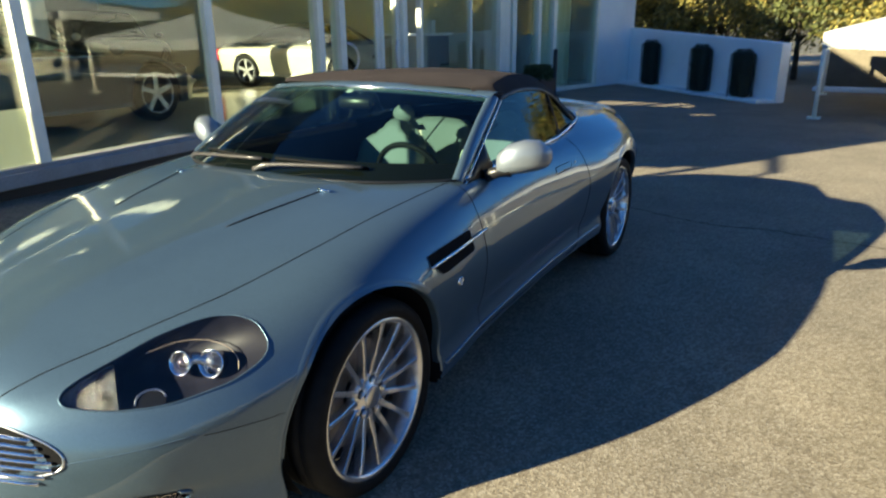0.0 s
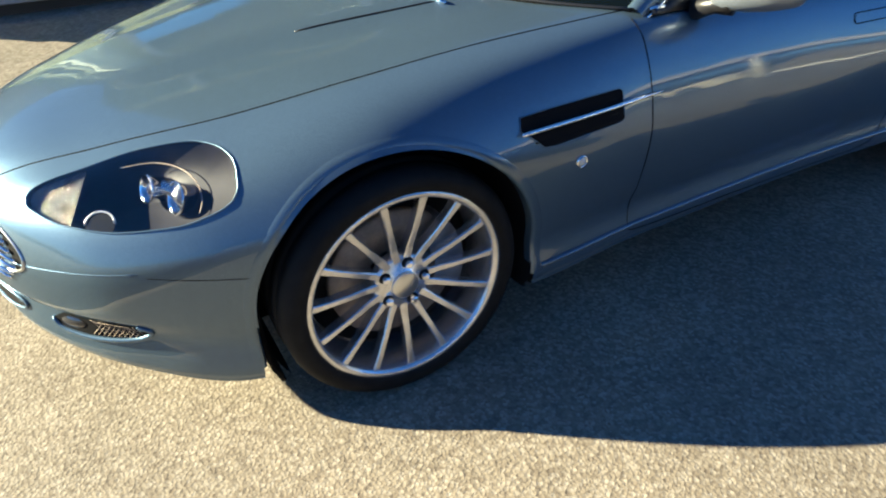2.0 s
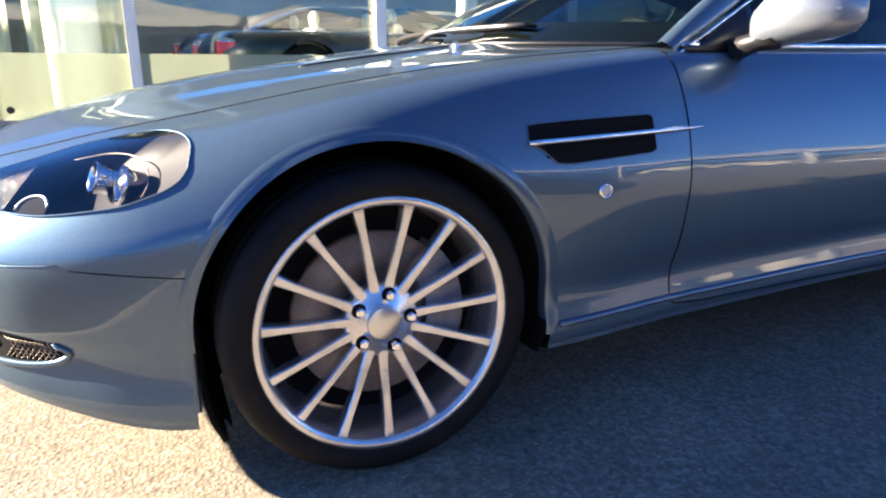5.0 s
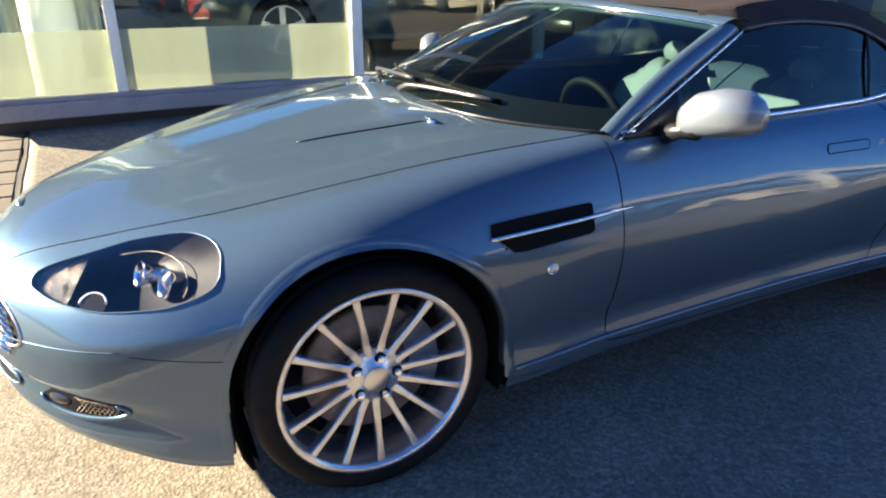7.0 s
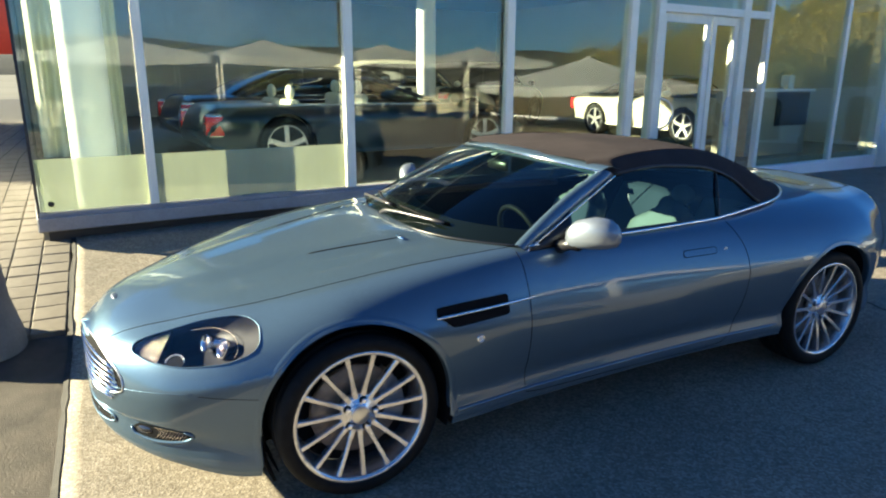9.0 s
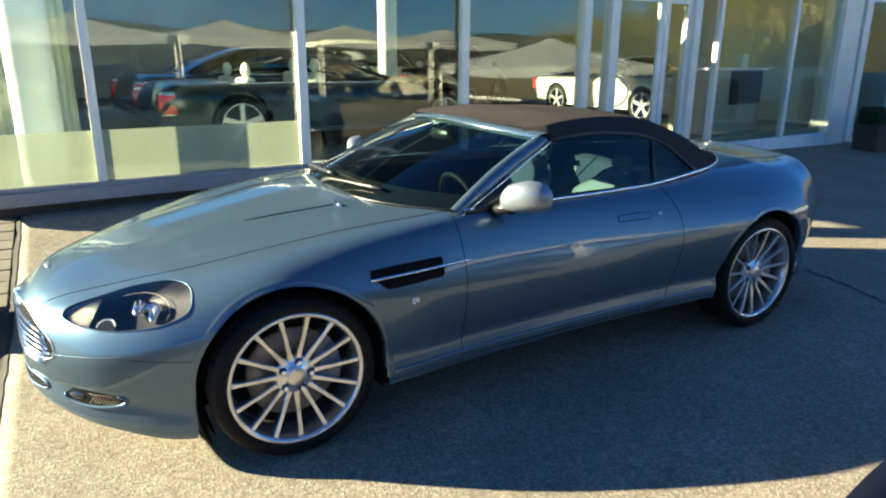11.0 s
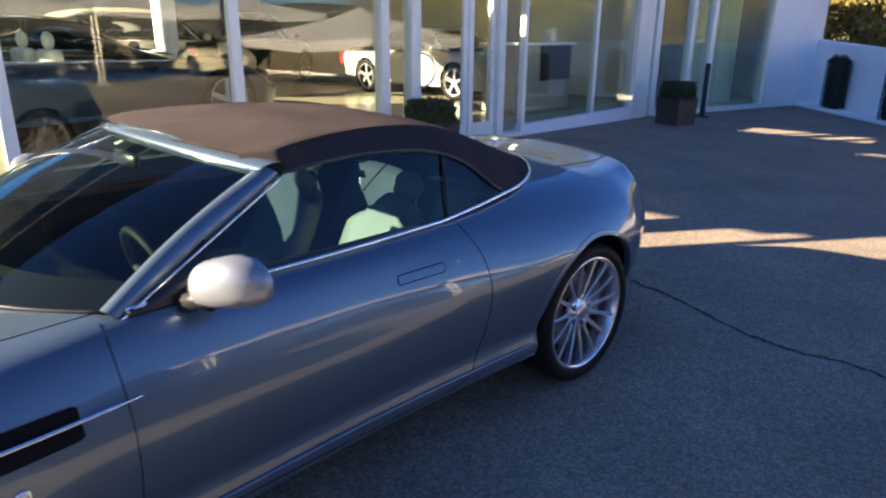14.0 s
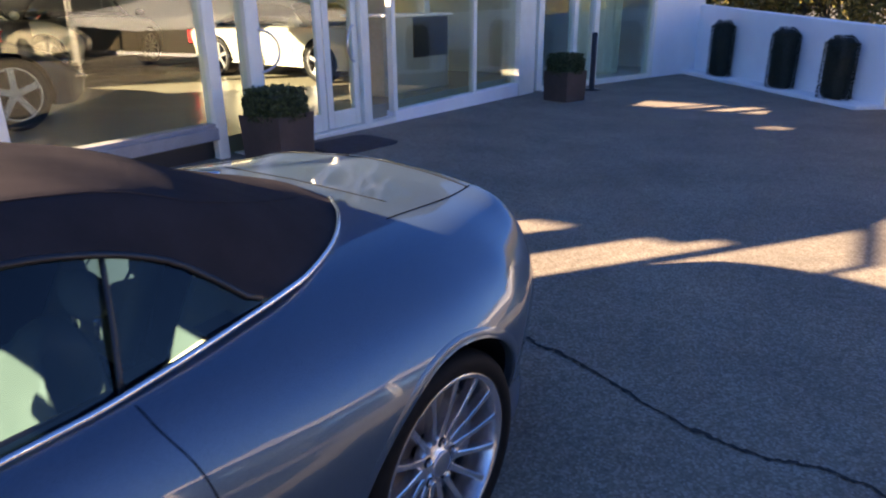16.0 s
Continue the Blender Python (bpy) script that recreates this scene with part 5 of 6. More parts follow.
def simple_wheel(car, m, radius, spokes):
    w = 0.11
    rim = lathe([(w, 0.72 * radius), (w, 0.68 * radius), (w - 0.02, 0.66 * radius), (-w, 0.68 * radius), (-w, 0.72 * radius)], 36, closed=True)
    add_lathe(rim, [(w - 0.03, 0.0), (w - 0.03, 0.14 * radius), (w - 0.06, 0.16 * radius)], 20)
    for k in range(spokes):
        a = math.tau * k / spokes
        h = 0.45 * radius / spokes
        add_box(rim, (w - 0.05, -h, 0.10 * radius), (w - 0.02, h, 0.68 * radius), 0, Matrix.Rotation(a, 4, "X"))
    wheel = part("wheel", rim, ALLOY, car, "silver spoked alloy wheel", smooth=False)
    wheel.matrix_basis = m
    part("tyre", lathe([(w - 0.005, 0.71 * radius), (w + 0.015, 0.80 * radius), (w, 0.96 * radius), (w - 0.03, radius), (-w + 0.03, radius), (-w, 0.96 * radius), (-w, 0.71 * radius)], 36), RUBBER, wheel)
    part("backing", lathe([(w - 0.075, 0.0), (w - 0.075, 0.68 * radius)], 24), MATT, wheel)


def make_other_car(name, label, paint, m, length=5.2, width=1.92, belt=0.98, hood_z=1.0, deck_z=1.0, roof=None, open_top=False, wheel_r=0.37, spokes=10, front_overhang=0.88, base_len=3.1, trim=CHROME, inside=LEATHER, square=0.75, plain_nose=False):
    """Front towards +y, front axle at y = 0, ground at z = 0."""
    car = thing(name, label, "car", m)
    f, r = front_overhang, length - front_overhang
    hw = width / 2
    c = dict(
        zc=curve_of((-r, 0.62), (-r + 0.06, deck_z - 0.12), (-r + 0.2, deck_z), (-r + 1.0, deck_z + 0.02), (-0.6, hood_z + 0.02), (0.2, hood_z - 0.01), (f - 0.35, hood_z - 0.08), (f - 0.08, hood_z - 0.2), (f, 0.60)),
        zs=curve_of((-r, 0.60), (-r + 0.06, deck_z - 0.16), (-r + 0.2, deck_z - 0.05), (-r + 1.0, belt), (-0.6, belt - 0.01), (0.2, hood_z - 0.07), (f - 0.35, hood_z - 0.16), (f - 0.08, hood_z - 0.27), (f, 0.56)),
        xs=curve_of((-r, hw * 0.55), (-r + 0.12, hw * 0.74), (-r + 0.8, hw * 0.86), (-0.4, hw * 0.88), (0.3, hw * 0.84), (f - 0.25, hw * 0.72), (f, hw * 0.45)),
        xw=curve_of((-r, hw * square), (-r + 0.12, hw * 0.90), (-r + 0.6, hw), (0.0, hw), (f - 0.3, hw * 0.92), (f - 0.1, hw * 0.82), (f, hw * square * 0.85)),
        xr=curve_of((-r, hw * square * 0.9), (-r + 0.2, hw * 0.88), (-r + 0.8, hw * 0.95), (0, hw * 0.95), (f - 0.3, hw * 0.88), (f, hw * square * 0.75)),
        zr=curve_of((-r, 0.38), (-r + 0.5, 0.24), (0, 0.22), (f - 0.3, 0.2), (f, 0.28)))
    bm = bmesh.new()
    ys = [-r + length * k / 99 for k in range(100)]
    rows = []
    for y in ys:
        half = generic_section(y, c)
        rows.append(half + [Vector((-p.x, p.y, p.z)) for p in half[-2:0:-1]])
    vs = add_grid(bm, rows, closed=True)
    bm.faces.new(vs[0])
    bm.faces.new(vs[-1])
    R = wheel_r * 1.09
    for cy in (0.0, -base_len):
        for v in bm.verts:
            d = Vector((v.co.y - cy, v.co.z - wheel_r))
            if abs(v.co.x) > 0.55 * hw and v.co.z < wheel_r * 2.4 and abs(d.length - R) < 0.03:
                d = d.normalized() * R
                v.co.y, v.co.z = cy + d.x, wheel_r + d.y
        bmesh.ops.delete(bm, geom=[q for q in bm.faces if abs(q.calc_center_median().x) > 0.55 * hw and q.calc_center_median().z < wheel_r * 2.4 and all(math.hypot(v.co.y - cy, v.co.z - wheel_r) < R + 0.001 for v in q.verts)], context="FACES")
    cab0, cab1 = (-base_len - 0.08, -0.62) if open_top else (-base_len + 0.35, -0.42)
    rake = 0.95 if open_top else 0.42
    if open_top:
        bmesh.ops.delete(bm, geom=[q for q in bm.faces if q.calc_center_median().z > 0.7 and cab0 < q.calc_center_median().y < cab1 - 0.1 and abs(q.calc_center_median().x) < hw * 0.74], context="FACES")
    bmesh.ops.recalc_face_normals(bm, faces=bm.faces)
    part("body", bm, paint, car)
    for x, turn in ((hw - 0.12, 0), (-hw + 0.12, 180)):
        for cy in (0.0, -base_len):
            simple_wheel(car, pose(x, cy, wheel_r, 0, 0, turn), wheel_r, spokes)
            s = 1 if x > 0 else -1
            rws = [[(s * q, cy + R * 1.02 * math.sin(radians(a)), wheel_r + R * 1.02 * math.cos(radians(a))) for a in range(-110, 111, 10)] for q in (hw - 0.03, hw - 0.3)]
            part("wheel_arch_liner", grid(rws + [[(s * (hw - 0.3), cy, wheel_r)] * 23]), MATT, car)
    # screen
    lo = lambda u: Vector((u * hw * 0.78, cab1 + 0.32 - 0.30 * u * u, hood_z - 0.005 - 0.04 * u * u))
    top_z = (roof or 1.46)
    hi = lambda u: Vector((u * hw * 0.62, cab1 - rake - 0.10 * u * u, top_z - 0.05 - 0.03 * u * u))
    gl = part("windscreen", grid([[lo(k / 6 - 1).lerp(hi(k / 6 - 1), j / 5) for k in range(13)] for j in range(6)]), SCREEN, car)
    part("screen_frame", tube([lo(-1.02)] + [lo(-1.02).lerp(hi(-1.02), j / 5) for j in range(1, 6)] + [hi(k / 6 - 1) for k in range(1, 12)] + [hi(1.02).lerp(lo(1.02), j / 5) for j in range(6)], 0.028, 8), paint if not open_top else BLACK, car)
    for s in (1, -1):
        part("waist_trim", tube([(s * (c["xs"](y) - 0.0), y, c["zs"](y) + 0.012) for y in (cab0 + (cab1 - cab0) * k / 20 for k in range(21))], 0.012, 6), trim, car)
        part("door_seam", tube([(s * (hw + 0.001), -0.55, belt - 0.12), (s * (hw + 0.001), -0.56, 0.3)], 0.004, 4), SEAM, car)
        lx, lz = s * hw * 0.80, deck_z - 0.26
        lamp = box((lx - 0.10, -r - 0.005, lz - 0.13), (lx + 0.10, -r + 0.22, lz + 0.13), 0.035, segments=3)
        part("tail_lamp", lamp, material("red_lamp", (0.55, 0.015, 0.02), 0.15, 0.0, 1.0), car, "red tail lamp")
        part("tail_lamp_bezel", box((lx - 0.094, -r + 0.012, lz - 0.150), (lx + 0.094, -r + 0.20, lz + 0.150), 0.03, segments=3), CHROME, car)
        if not plain_nose:
            part("headlamp", ball((s * hw * 0.66, f - 0.20, 0.64), (0.15, 0.12, 0.09), 12, 8), material("lamp_glass", (0.03, 0.03, 0.035), 0.05, 0.0, 1.0), car)
        part("door_mirror", ball((s * (hw + 0.06), cab1 + 0.02, belt + 0.07), (0.11, 0.07, 0.07), 12, 8), paint, car)
    if not plain_nose:
        part("grille", box((-0.36, f - 0.035, 0.42), (0.36, f + 0.012, 0.70), 0.02), trim, car, smooth=False)
    if open_top:
        part("cabin_tub", grid([[(x, y, z) for x, z in ((-hw * 0.80, belt - 0.03), (-hw * 0.74, 0.45), (0, 0.42), (hw * 0.74, 0.45), (hw * 0.80, belt - 0.03))] for y in (cab0, (cab0 + cab1) / 2, cab1)]), inside, car)
        for y, h in ((cab1 - 1.33, 0.26), (cab0 + 0.24, 0.20)):
            for x in (-0.40, 0.40):
                seat = part("seat", box((x - 0.25, y, 0.5), (x + 0.25, y + 0.16, belt + h - 0.12), 0.06, segments=3), inside, car, "cream leather seat")
                part("headrest", ball((x, y + 0.09, belt + h - 0.03), (0.13, 0.055, 0.10), 14, 8), inside, seat)
        part("tonneau", grid([[(x / 6 * hw * 0.80, cab0 + 0.05 - 0.22 * j, belt + 0.035 - 0.01 * j - 0.02 * (x / 6) ** 2) for x in range(-6, 7)] for j in range(3)], thick=0.03), material("teak_deck", (0.32, 0.20, 0.10), 0.4), car)
    else:
        ze = belt + 0.02
        rz = roof
        zt = curve_of((cab0 - 0.75, deck_z), (cab0 - 0.25, rz - 0.20), (cab0 + 0.35, rz - 0.03), ((cab0 + cab1) / 2, rz), (cab1 - 0.42, rz - 0.05))
        rows = []
        for k in range(30):
            y = cab0 - 0.75 + (cab1 - 0.42 - cab0 + 0.75) * k / 29
            rows.append([(hw * 0.70 * math.sin(math.pi / 2 * (j / 10 - 1)), y, max(ze - 0.01, zt(y) - 0.10 * abs(j / 10 - 1) ** 3)) for j in range(21)])
        part("roof", grid(rows, thick=0.02), paint, car)
        for s in (1, -1):
            rws = []
            for k in range(24):
                y = cab0 - 0.6 + (cab1 + 0.15 - cab0 + 0.6) * k / 23
                hi_z = zt(y) - 0.09 if y < cab1 - 0.42 else ze + (rz - 0.14 - ze) * max(0.0, (cab1 + 0.15 - y) / 0.57)
                rws.append([(s * hw * 0.83, y, ze - 0.02), (s * hw * 0.705, y, max(ze, hi_z))])
            part("side_window", grid(rws, thick=0.006), material("dark_glass", (0.012, 0.014, 0.016), 0.04, 0.0, 1.0), car)
    return car


def in_shop(s, d, turn):
    return SHOP @ pose(-d, s, FLOOR_Z, 0, 0, turn)


P_GREEN = car_paint("dark_green_paint", (0.012, 0.030, 0.044), 0.4, 0.3, 0.2)
P_GREEN.node_tree.nodes["Principled BSDF"].inputs["Coat Weight"].default_value = 0.4
P_NAVY = car_paint("navy_paint", (0.008, 0.010, 0.026), 0.3, 0.3, 0.2)
P_BLACK = car_paint("black_paint", (0.007, 0.007, 0.009), 0.2, 0.3, 0.1)
P_CREAM = car_paint("cream_paint", (0.62, 0.58, 0.46), 0.0, 0.35, 0.04)
P_WHITE = car_paint("white_paint", (0.50, 0.48, 0.40), 0.0, 0.35, 0.03)
P_GLOSS = car_paint("glossy_black_paint", (0.004, 0.003, 0.003), 0.0, 0.25, 0.1)
make_other_car("showroom_convertible", "dark teal open convertible with cream seats in the showroom", P_GREEN, in_shop(5.92, 3.12, 0), 4.95, 1.94, 0.86, 0.88, 0.90, 1.26, True, spokes=5, square=0.93)
make_other_car("showroom_saloon", "black fastback saloon parked beside an open convertible in the showroom", P_BLACK, in_shop(6.15, 5.45, 3), 5.1, 1.94, 0.92, 0.94, 0.96, 1.40, square=0.93)
make_other_car("showroom_saloon", "cream saloon standing at the back of the showroom", P_CREAM, in_shop(8.9, 7.9, -3), 5.3, 1.95, 1.0, 1.02, 1.0, 1.60)
make_other_car("showroom_saloon", "black saloon standing at the back of the showroom", P_BLACK, in_shop(11.6, 9.3, 24), 5.2, 1.95, 1.0, 1.02, 1.0, 1.62)
make_other_car("showroom_coupe", "white coupe with dark wheels in the showroom", P_WHITE, in_shop(11.55, 2.3, -94), 4.4, 1.84, 0.86, 0.86, 0.92, 1.30, wheel_r=0.335, spokes=5, base_len=2.55)
make_other_car("parked_car", "glossy black car parked nose towards the convertible", P_GLOSS, pose(3.35, 1.32, 0, 0, 0, 90), 4.6, 1.84, 0.80, 0.76, 0.88, 1.40, wheel_r=0.33, base_len=2.65, plain_nose=True)

desk = thing("reception_desk", "pale showroom counter with a dark front panel behind the window", "desk", SHOP)
part("counter", box((-1.05, 9.80, FLOOR_Z), (-0.42, 11.46, 1.36), 0.01), mottled("counter_laminate", (0.30, 0.28, 0.22), (0.36, 0.34, 0.27), 2, 0.5, 0.1, 0.001), desk, smooth=False)
part("top", box((-1.10, 9.76, 1.36), (-0.36, 11.50, 1.395), 0.006), RENDERED, desk, smooth=False)
part("front_panel", box((-0.42, 10.50, 0.80), (-0.395, 11.40, 1.34), 0.006), BLACK, desk, "dark panel on the counter front", smooth=False)
solo("leaflet_stand", box((-0.75, 11.08, 1.396), (-0.60, 11.24, 1.62), 0.01), material("leaflet_paper", (0.72, 0.70, 0.66), 0.6), "small white leaflet stand on the counter", "stand", SHOP, False)

# ---- tents along the far side of the yard, with cars below ----
def make_tent(x, y, w, eave, peak, rot=0):
    tent = thing("tent", "white canvas yard canopy on slim poles", "tent", pose(x, y, 0, 0, 0, rot), "yard canopies")
    h = w / 2
    rows = []
    for k in range(13):
        f = k / 12
        rows.append([(h * f * px, h * f * py, peak - (peak - eave) * (f ** 0.72) - 0.10 * f * (1 - max(abs(px), abs(py)) * min(abs(px), abs(py)))) for px, py in [(a / 6 - 1, -1) for a in range(12)] + [(1, a / 6 - 1) for a in range(12)] + [(1 - a / 6, 1) for a in range(12)] + [(-1, 1 - a / 6) for a in range(12)]])
    part("canopy", grid(rows, closed=True, thick=0.012), CANVAS, tent)
    rows = [[Vector(p) for p in rows[-1]], [Vector(p) - Vector((0, 0, 0.22)) for p in rows[-1]]]
    part("valance", grid(rows, closed=True), CANVAS, tent)
    for sx in (-1, 1):
        for sy in (-1, 1):
            leg = part("pole", tube([(sx * h * 0.98, sy * h * 0.98, 0), (sx * h * 0.98, sy * h * 0.98, eave)], 0.035, 10), FRAME, tent)
            part("foot_plate", box((sx * h * 0.98 - 0.1, sy * h * 0.98 - 0.1, 0), (sx * h * 0.98 + 0.1, sy * h * 0.98 + 0.1, 0.03)), FRAME, leg, smooth=False)
    return tent


for k in range(6):
    make_tent(12.6, -6.6 + 4.55 * k, 4.5, 2.12, 2.72)
make_tent(4.06, 13.30, 4.6, 1.34, 2.15)
for k, (pt, lb) in enumerate(((P_BLACK, "black saloon under a yard canopy"), (P_WHITE, "white saloon under a yard canopy"), (P_NAVY, "navy saloon under a yard canopy"), (P_BLACK, "black saloon under a yard canopy"), (P_CREAM, "cream saloon under a yard canopy"))):
    make_other_car("parked_saloon", lb, pt, pose(11.6, -3.2 + 4.3 * k, 0, 0, 0, 90), 4.7, 1.85, 0.92, 0.95, 1.0, 1.46, wheel_r=0.33, base_len=2.75)


# ---- planting ----
def leaf_cloud(bm, spots, size, rng, normal_up=0.3):
    for p in spots:
        n = Vector((rng.gauss(0, 1), rng.gauss(0, 1), rng.gauss(0, 1) + normal_up)).normalized()
        u = n.orthogonal().normalized()
        u = Matrix.Rotation(rng.uniform(0, 6.28), 3, n) @ u
        v = n.cross(u)
        s = size * rng.uniform(0.6, 1.4)
        q = [p + u * s, p + v * s * 0.55 + n * s * 0.15, p - u * s, p - v * s * 0.55 + n * s * 0.15]
        bm.faces.new([bm.verts.new(c) for c in q])


def make_tree(x, y, height, spread_r, leaf, seed, count=5200, z0=0.0, leaf_size=0.055):
    rng = random.Random(seed)
    tree = thing("tree", "bushy autumn tree with gold and green leaves", "tree", pose(x, y, z0), "trees behind the wall")
    trunk = bmesh.new()
    lean = Vector((rng.uniform(-0.1, 0.1), rng.uniform(-0.1, 0.1), 0))
    add_tube(trunk, [Vector((0, 0, -0.1)), Vector((0, 0, height * 0.2)) + lean, Vector((0, 0, height * 0.45)) + lean * 3, Vector((0, 0, height * 0.75)) + lean * 4], [0.09 * height / 4, 0.07 * height / 4, 0.045 * height / 4, 0.012], 8)
    ends = []
    for k in range(16):
        a, z = rng.uniform(0, math.tau), height * rng.uniform(0.15, 0.65)
        r = spread_r * rng.uniform(0.5, 0.95)
        e = Vector((r * math.cos(a), r * math.sin(a), z + height * rng.uniform(0.05, 0.32)))
        add_tube(trunk, [Vector((0, 0, z)) + lean * 2, Vector((e.x * 0.5, e.y * 0.5, z + (e.z - z) * 0.6)), e], [0.028 * height / 4, 0.018 * height / 4, 0.005], 5)
        ends.append(e)
    part("trunk", trunk, BARK, tree)
    crown = bmesh.new()
    spots = []
    clumps = [(e, spread_r * rng.uniform(0.22, 0.42)) for e in ends for _ in range(2)]
    clumps += [(Vector((rng.gauss(0, 0.45) * spread_r, rng.gauss(0, 0.45) * spread_r, height * rng.uniform(0.25, 0.95))), spread_r * rng.uniform(0.2, 0.36)) for _ in range(22)]
    for _ in range(count):
        c, r = rng.choice(clumps)
        d = Vector((rng.gauss(0, 1), rng.gauss(0, 1), rng.gauss(0, 0.8)))
        spots.append(c + d.normalized() * r * rng.random() ** 0.45)
    leaf_cloud(crown, [p for p in spots if p.z > 0.05], leaf_size, rng)
    part("crown", crown, leaf, tree, smooth=False)


rng0 = random.Random(4)
for k in range(11):
    f = k / 10
    make_tree(-3.6 + 9.5 * f + rng0.uniform(-0.4, 0.4), 20.2 - 1.6 * f + rng0.uniform(-0.3, 1.2), rng0.uniform(3.4, 4.6) - 0.8 * f, rng0.uniform(1.4, 1.9), LEAF_GOLD if k not in (5, 8, 9) else LEAF_GREEN, 20 + k)
for k in range(7):
    make_tree(-6 + 3.1 * k, 25 + rng0.uniform(-1, 2), rng0.uniform(5.5, 7.0) - 0.45 * k, 2.6, LEAF_GREEN if k % 2 else LEAF_GOLD, 60 + k, 5000, leaf_size=0.085)
for k in range(6):
    make_tree(21 + rng0.uniform(-1, 1), -10 + 4.2 * k, rng0.uniform(2.6, 3.3), 2.0, LEAF_GREEN if k != 3 else LEAF_GOLD, 90 + k, 3800, leaf_size=0.085)


def clipped(name, label, m, half, height, leaf, seed, count, size, round_top=0.12, group=""):
    """A clipped shrub: a dark core wrapped in small leaves, a little ragged."""
    rng = random.Random(seed)
    ob = thing(name, label, "shrub", m, group)
    part("core", box((-half[0] * 0.88, -half[1] * 0.88, 0.0), (half[0] * 0.88, half[1] * 0.88, height * 0.96), min(round_top * 0.8, 0.8 * min(half)), segments=4), LEAF_DARK, ob)
    spots = []
    for _ in range(count):
        a, z = rng.uniform(0, math.tau), height * rng.random() ** 0.9
        c, s = math.cos(a), math.sin(a)
        r = 1 / max(abs(c) ** 4 + abs(s) ** 4, 1e-6) ** 0.25
        top = 1 - max(0.0, (z - (height - round_top)) / round_top) ** 2 * 0.55
        spots.append(Vector((half[0] * r * c * top, half[1] * r * s * top, z)) * 1.0 + Vector((rng.gauss(0, 0.007), rng.gauss(0, 0.007), rng.gauss(0, 0.008))))
        if rng.random() < 0.25:
            spots.append(Vector((rng.uniform(-half[0], half[0]) * 0.9, rng.uniform(-half[1], half[1]) * 0.9, height - 0.6 * round_top + rng.gauss(0, 0.012))) if round_top > 0.15 else Vector((rng.uniform(-half[0], half[0]) * 0.9, rng.uniform(-half[1], half[1]) * 0.9, height + rng.gauss(0, 0.012))))
    bm = bmesh.new()
    leaf_cloud(bm, spots, size, rng)
    part("leaves", bm, leaf, ob, smooth=False)
    return ob


for k, (x, h) in enumerate(((1.65, 1.10), (3.74, 1.03), (5.16, 0.96))):
    clipped("columnar_shrub", "dark clipped columnar shrub against the white wall", YARDWALL @ pose(x, -0.20, 0.05), (0.26, 0.16), h, LEAF_DARK, 200 + k, 6500, 0.011, 0.20, "shrubs along the wall")


def make_planter(x, y, rot, box_h, shrub_h, seed):
    z = slope(x, y)
    pl = thing("planter", "square dark brown planter box by the entrance", "planter", pose(x, y, z, 0, 0, rot), "entrance planters")
    h = 0.25
    bm = bmesh.new()
    rows = []
    for q, zz in ((h * 0.94, 0.0), (h, box_h), (h - 0.03, box_h), (h - 0.035, box_h - 0.06)):
        rows.append([(q, q, zz), (-q, q, zz), (-q, -q, zz), (q, -q, zz)])
    add_grid(bm, rows, closed=True)
    bmesh.ops.recalc_face_normals(bm, faces=bm.faces)
    part("box", bm, PLANTER, pl, smooth=False)
    part("soil", box((-h + 0.03, -h + 0.03, box_h - 0.10), (h - 0.03, h - 0.03, box_h - 0.05)), CARPET, pl, smooth=False)
    clipped("box_shrub", "small clipped green shrub in a brown planter", pose(x, y, z + box_h - 0.05, 0, 0, rot), (h * 0.98, h * 0.98), shrub_h, LEAF_BOX, seed, 3600, 0.02, 0.08, "entrance shrubs")


MAT = (-3.30, 6.66, 0.32, 0.50)
make_planter(-3.36, 5.72, 8, 0.43, 0.27, 301)
make_planter(-3.28, 11.62, -12, 0.47, 0.30, 302)
solo("black_post", lathe([(0, 0.16), (0.02, 0.16), (0.025, 0.052), (1.0, 0.050), (1.01, 0.03), (1.012, 0.0)], 24, "z"), BLACK, "slim black post on a round foot", "post", pose(-3.50, 13.15, 0))
bm = bmesh.new()
rows = []
for k in range(9):
    f = max(k / 8, 0.03)
    rows.append([])
    for q in (math.tau * j / 40 for j in range(40)):
        x = MAT[0] + f * MAT[2] * math.copysign(abs(math.cos(q)) ** 0.4, math.cos(q))
        y = MAT[1] + f * MAT[3] * math.copysign(abs(math.sin(q)) ** 0.4, math.sin(q))
        rows[-1].append((x, y, slope(x, y) + 0.014 - 0.006 * f ** 6 + 0.003 * noise.noise((x * 4, y * 4, 0))))
vs = add_grid(bm, rows, closed=True)
bm.faces.new(vs[0])
bmesh.ops.recalc_face_normals(bm, faces=bm.faces)
bmesh.ops.solidify(bm, geom=bm.faces[:], thickness=0.010)
solo("door_mat", bm, CARPET, "black rubber door mat before the entrance", "mat")
# stout bollard in front of the slab
bm = lathe([(-0.03, 0.31), (0.05, 0.30), (0.12, 0.285), (0.28, 0.25), (0.55, 0.225), (0.72, 0.205), (0.80, 0.165), (0.84, 0.09), (0.85, 0.0)], 32, "z")
for v in bm.verts:
    v.co += 0.012 * noise.noise_vector(v.co * 5)
solo("stone_bollard", bm, STONE, "stout weathered concrete bollard", "bollard", pose(-1.42, -1.62, slope(-1.42, -1.62)))

# left background: a pale building, a red banner, a strip of grass
solo("pale_building", box((-13.7, -14, 0.3), (-13.0, -2.85, 5.5), 0.03), mottled("grey_render", (0.40, 0.40, 0.41), (0.47, 0.47, 0.48), 0.6, 0.85, 0.3, 0.004, fine=40), "pale grey rendered building beyond the pavers", "building")
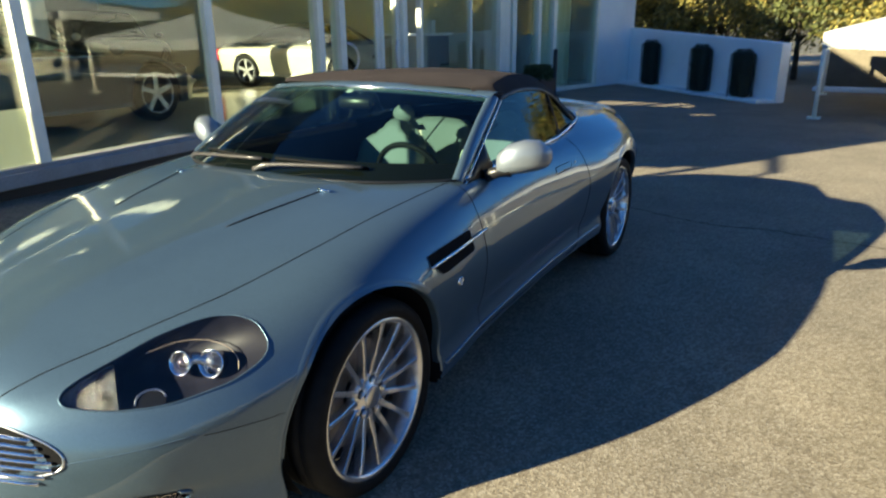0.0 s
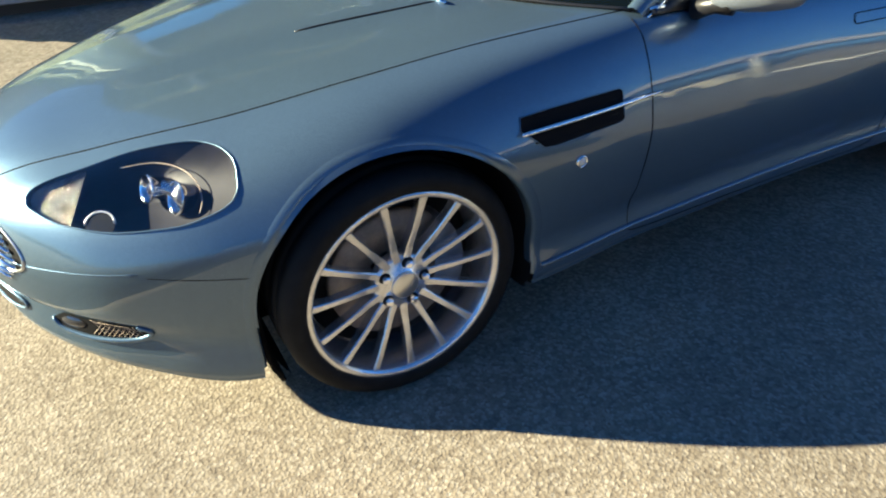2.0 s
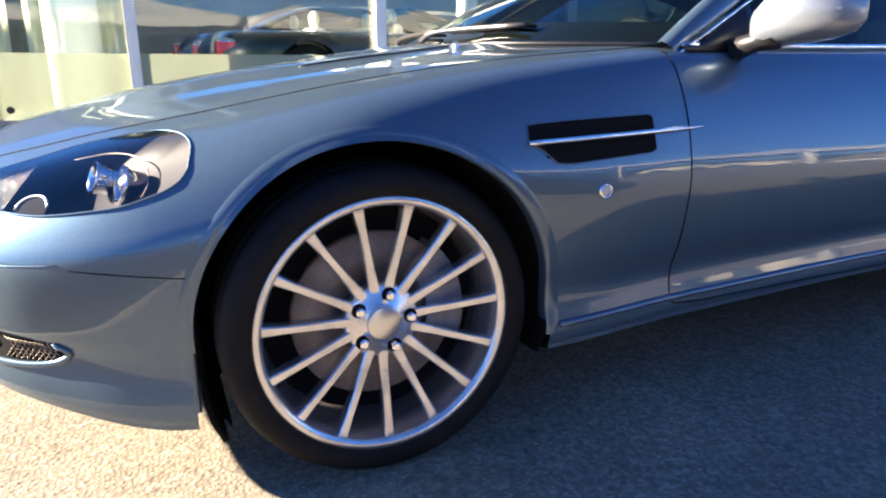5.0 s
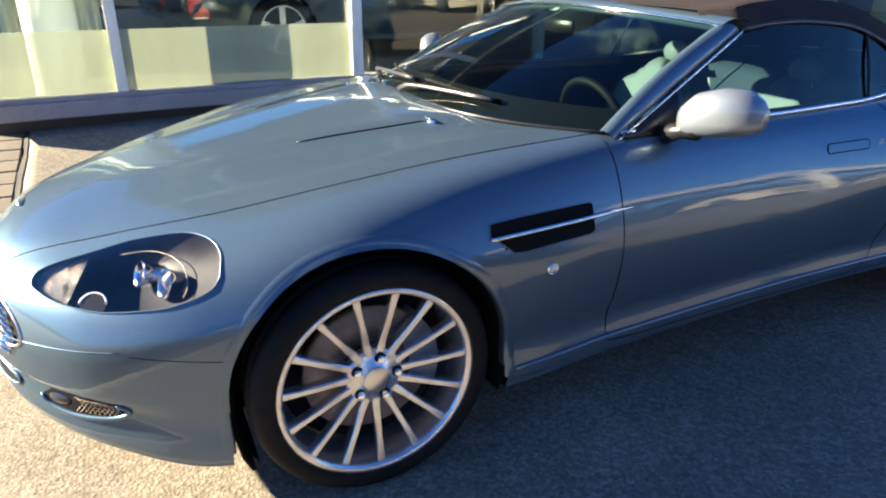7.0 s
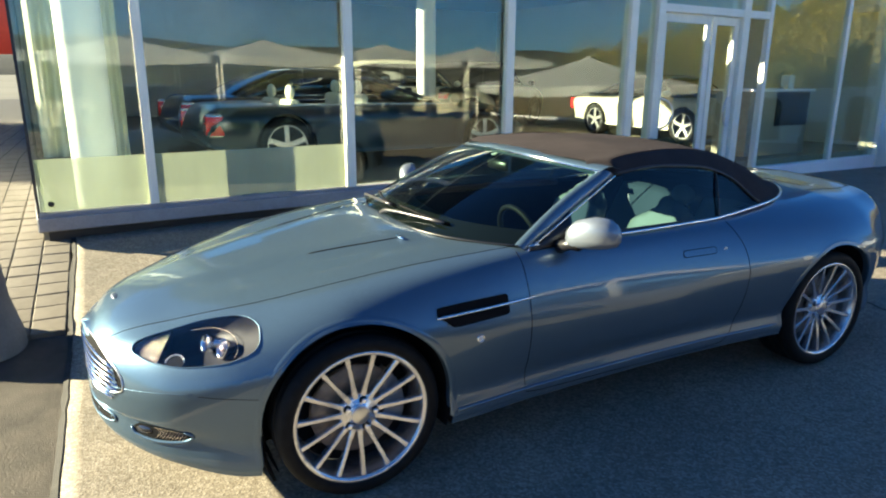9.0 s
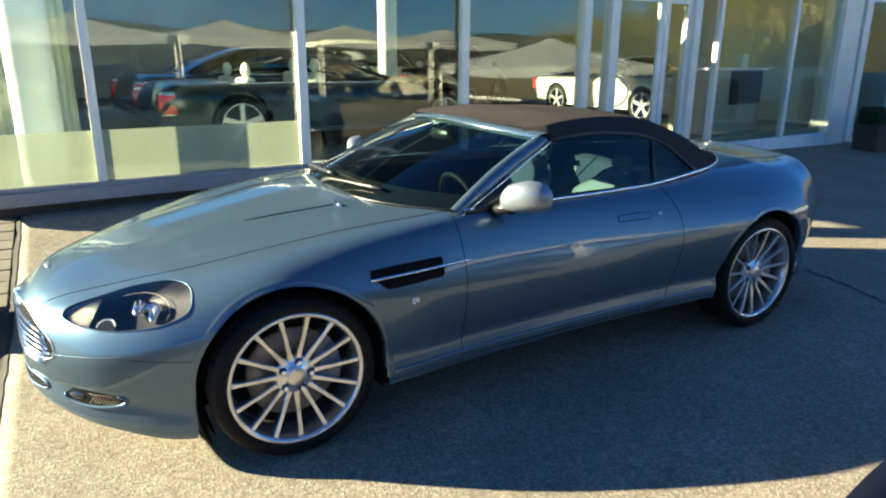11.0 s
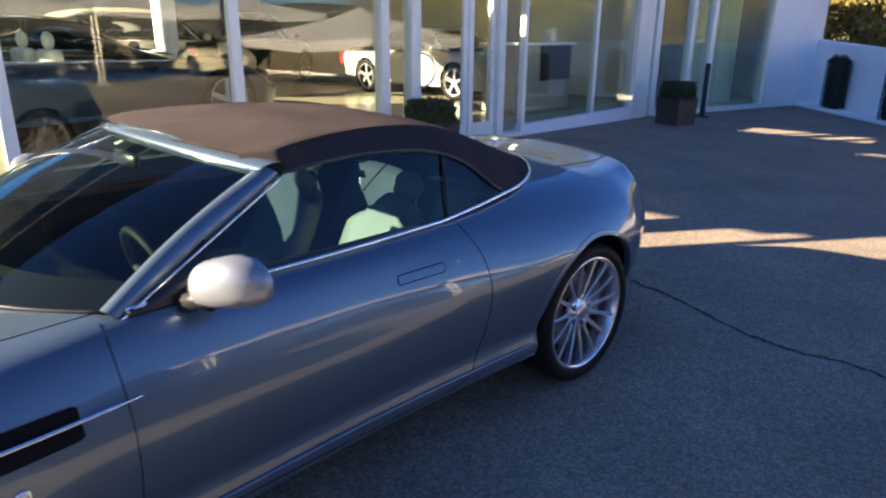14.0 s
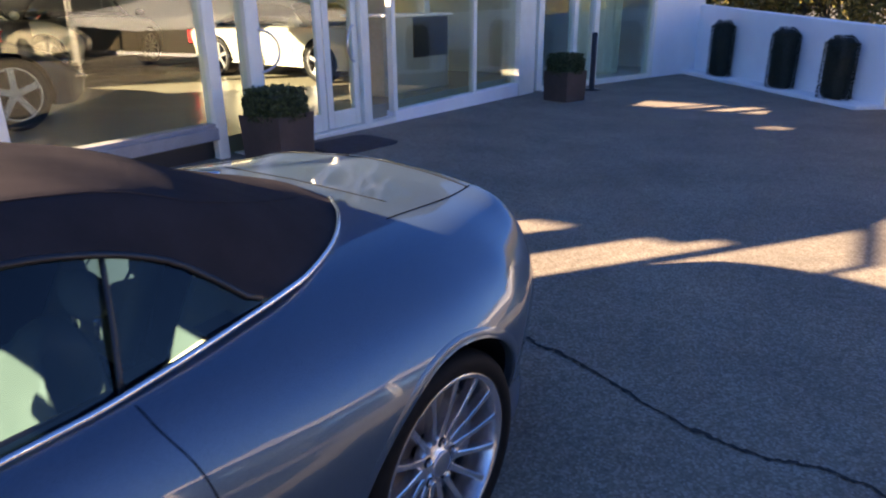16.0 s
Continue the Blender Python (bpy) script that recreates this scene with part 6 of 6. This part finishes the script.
clipped("low_hedge", "low dark clipped hedge at the foot of a grey building", pose(-12.6, -5.4, 0.58), (0.28, 2.4), 0.42, LEAF_DARK, 411, 5200, 0.035, 0.10)
solo("red_banner", box((-24.1, -4.15, 2.2), (-24.0, -3.0, 5.5), 0.01), mottled("red_vinyl", (0.45, 0.03, 0.02), (0.60, 0.05, 0.03), 0.7, 0.5, 0.1, 0.002), "upright red advertising banner", "banner")
solo("banner_pole", tube([(-24.05, -2.95, -0.05), (-24.05, -2.95, 5.7)], 0.05), FRAME, "slim pole holding a banner", "pole")
solo("retaining_wall", box((1.7, 17.0, -0.05), (26, 17.3, 1.15), 0.02), RETAIN, "brown bank behind the yard", "wall", kind="structure")
solo("back_kerb", box((1.6, 16.4, -0.05), (26, 16.6, 0.10), 0.02), RENDERED, "pale kerb at the yard's edge", "kerb", kind="structure")


def hills():
    rows = []
    for k in range(121):
        a = math.tau * k / 120
        h = 26 + 22 * noise.noise((math.cos(a) * 2.2, math.sin(a) * 2.2, 0)) + 7 * noise.noise((math.cos(a) * 9, math.sin(a) * 9, 3))
        rows.append([(520 * math.cos(a), 520 * math.sin(a), -2), (560 * math.cos(a), 560 * math.sin(a), h * 0.6), (640 * math.cos(a), 640 * math.sin(a), h)])
    return grid(rows)


solo("backdrop_hills", hills(), mottled("wooded_hills", (0.018, 0.022, 0.022), (0.05, 0.05, 0.04), 0.02, 0.95, 0.3, 1.0, fine=0.3), "distant wooded hills", "backdrop", kind="structure")

# pavers beyond the slab's front edge
paver_mesh = mesh_of("paver", box((-0.097, -0.097, -0.05), (0.097, 0.097, 0.0), 0.006), PAVER, False)
pavement = new("pavement", mesh_of("pavement", sheet(spread(-30, -1.45, 40), spread(-9, -1.10, 14), -0.055), TAR))
tagged(pavement, "beige square concrete pavers with dark joints", "pavement", kind="structure")
for i in range(15):
    for j in range(20):
        x, y = -1.57 - 0.2 * i, -1.21 - 0.2 * j
        ob = new("paver", paver_mesh)
        ob.parent = pavement
        ob.matrix_basis = pose(x, y, slope(x, y) - 0.012 + 0.004 * random.random(), random.uniform(-1, 1), math.degrees(math.atan(0.118)) + random.uniform(-1, 1), random.uniform(-1, 1))
rest = bmesh.new()
for i in range(15, 60):
    for j in range(20):
        x, y = -1.57 - 0.2 * i, -1.21 - 0.2 * j
        rest.faces.new([rest.verts.new((x + a * 0.095, y + b * 0.095, slope(x + a * 0.095, y) - 0.01)) for a, b in ((-1, -1), (1, -1), (1, 1), (-1, 1))])
ob = new("paver_field", mesh_of("paver_field", rest, PAVER, False))
ob.parent = pavement
tagged(ob, "more beige pavers further off", kind="stuff")
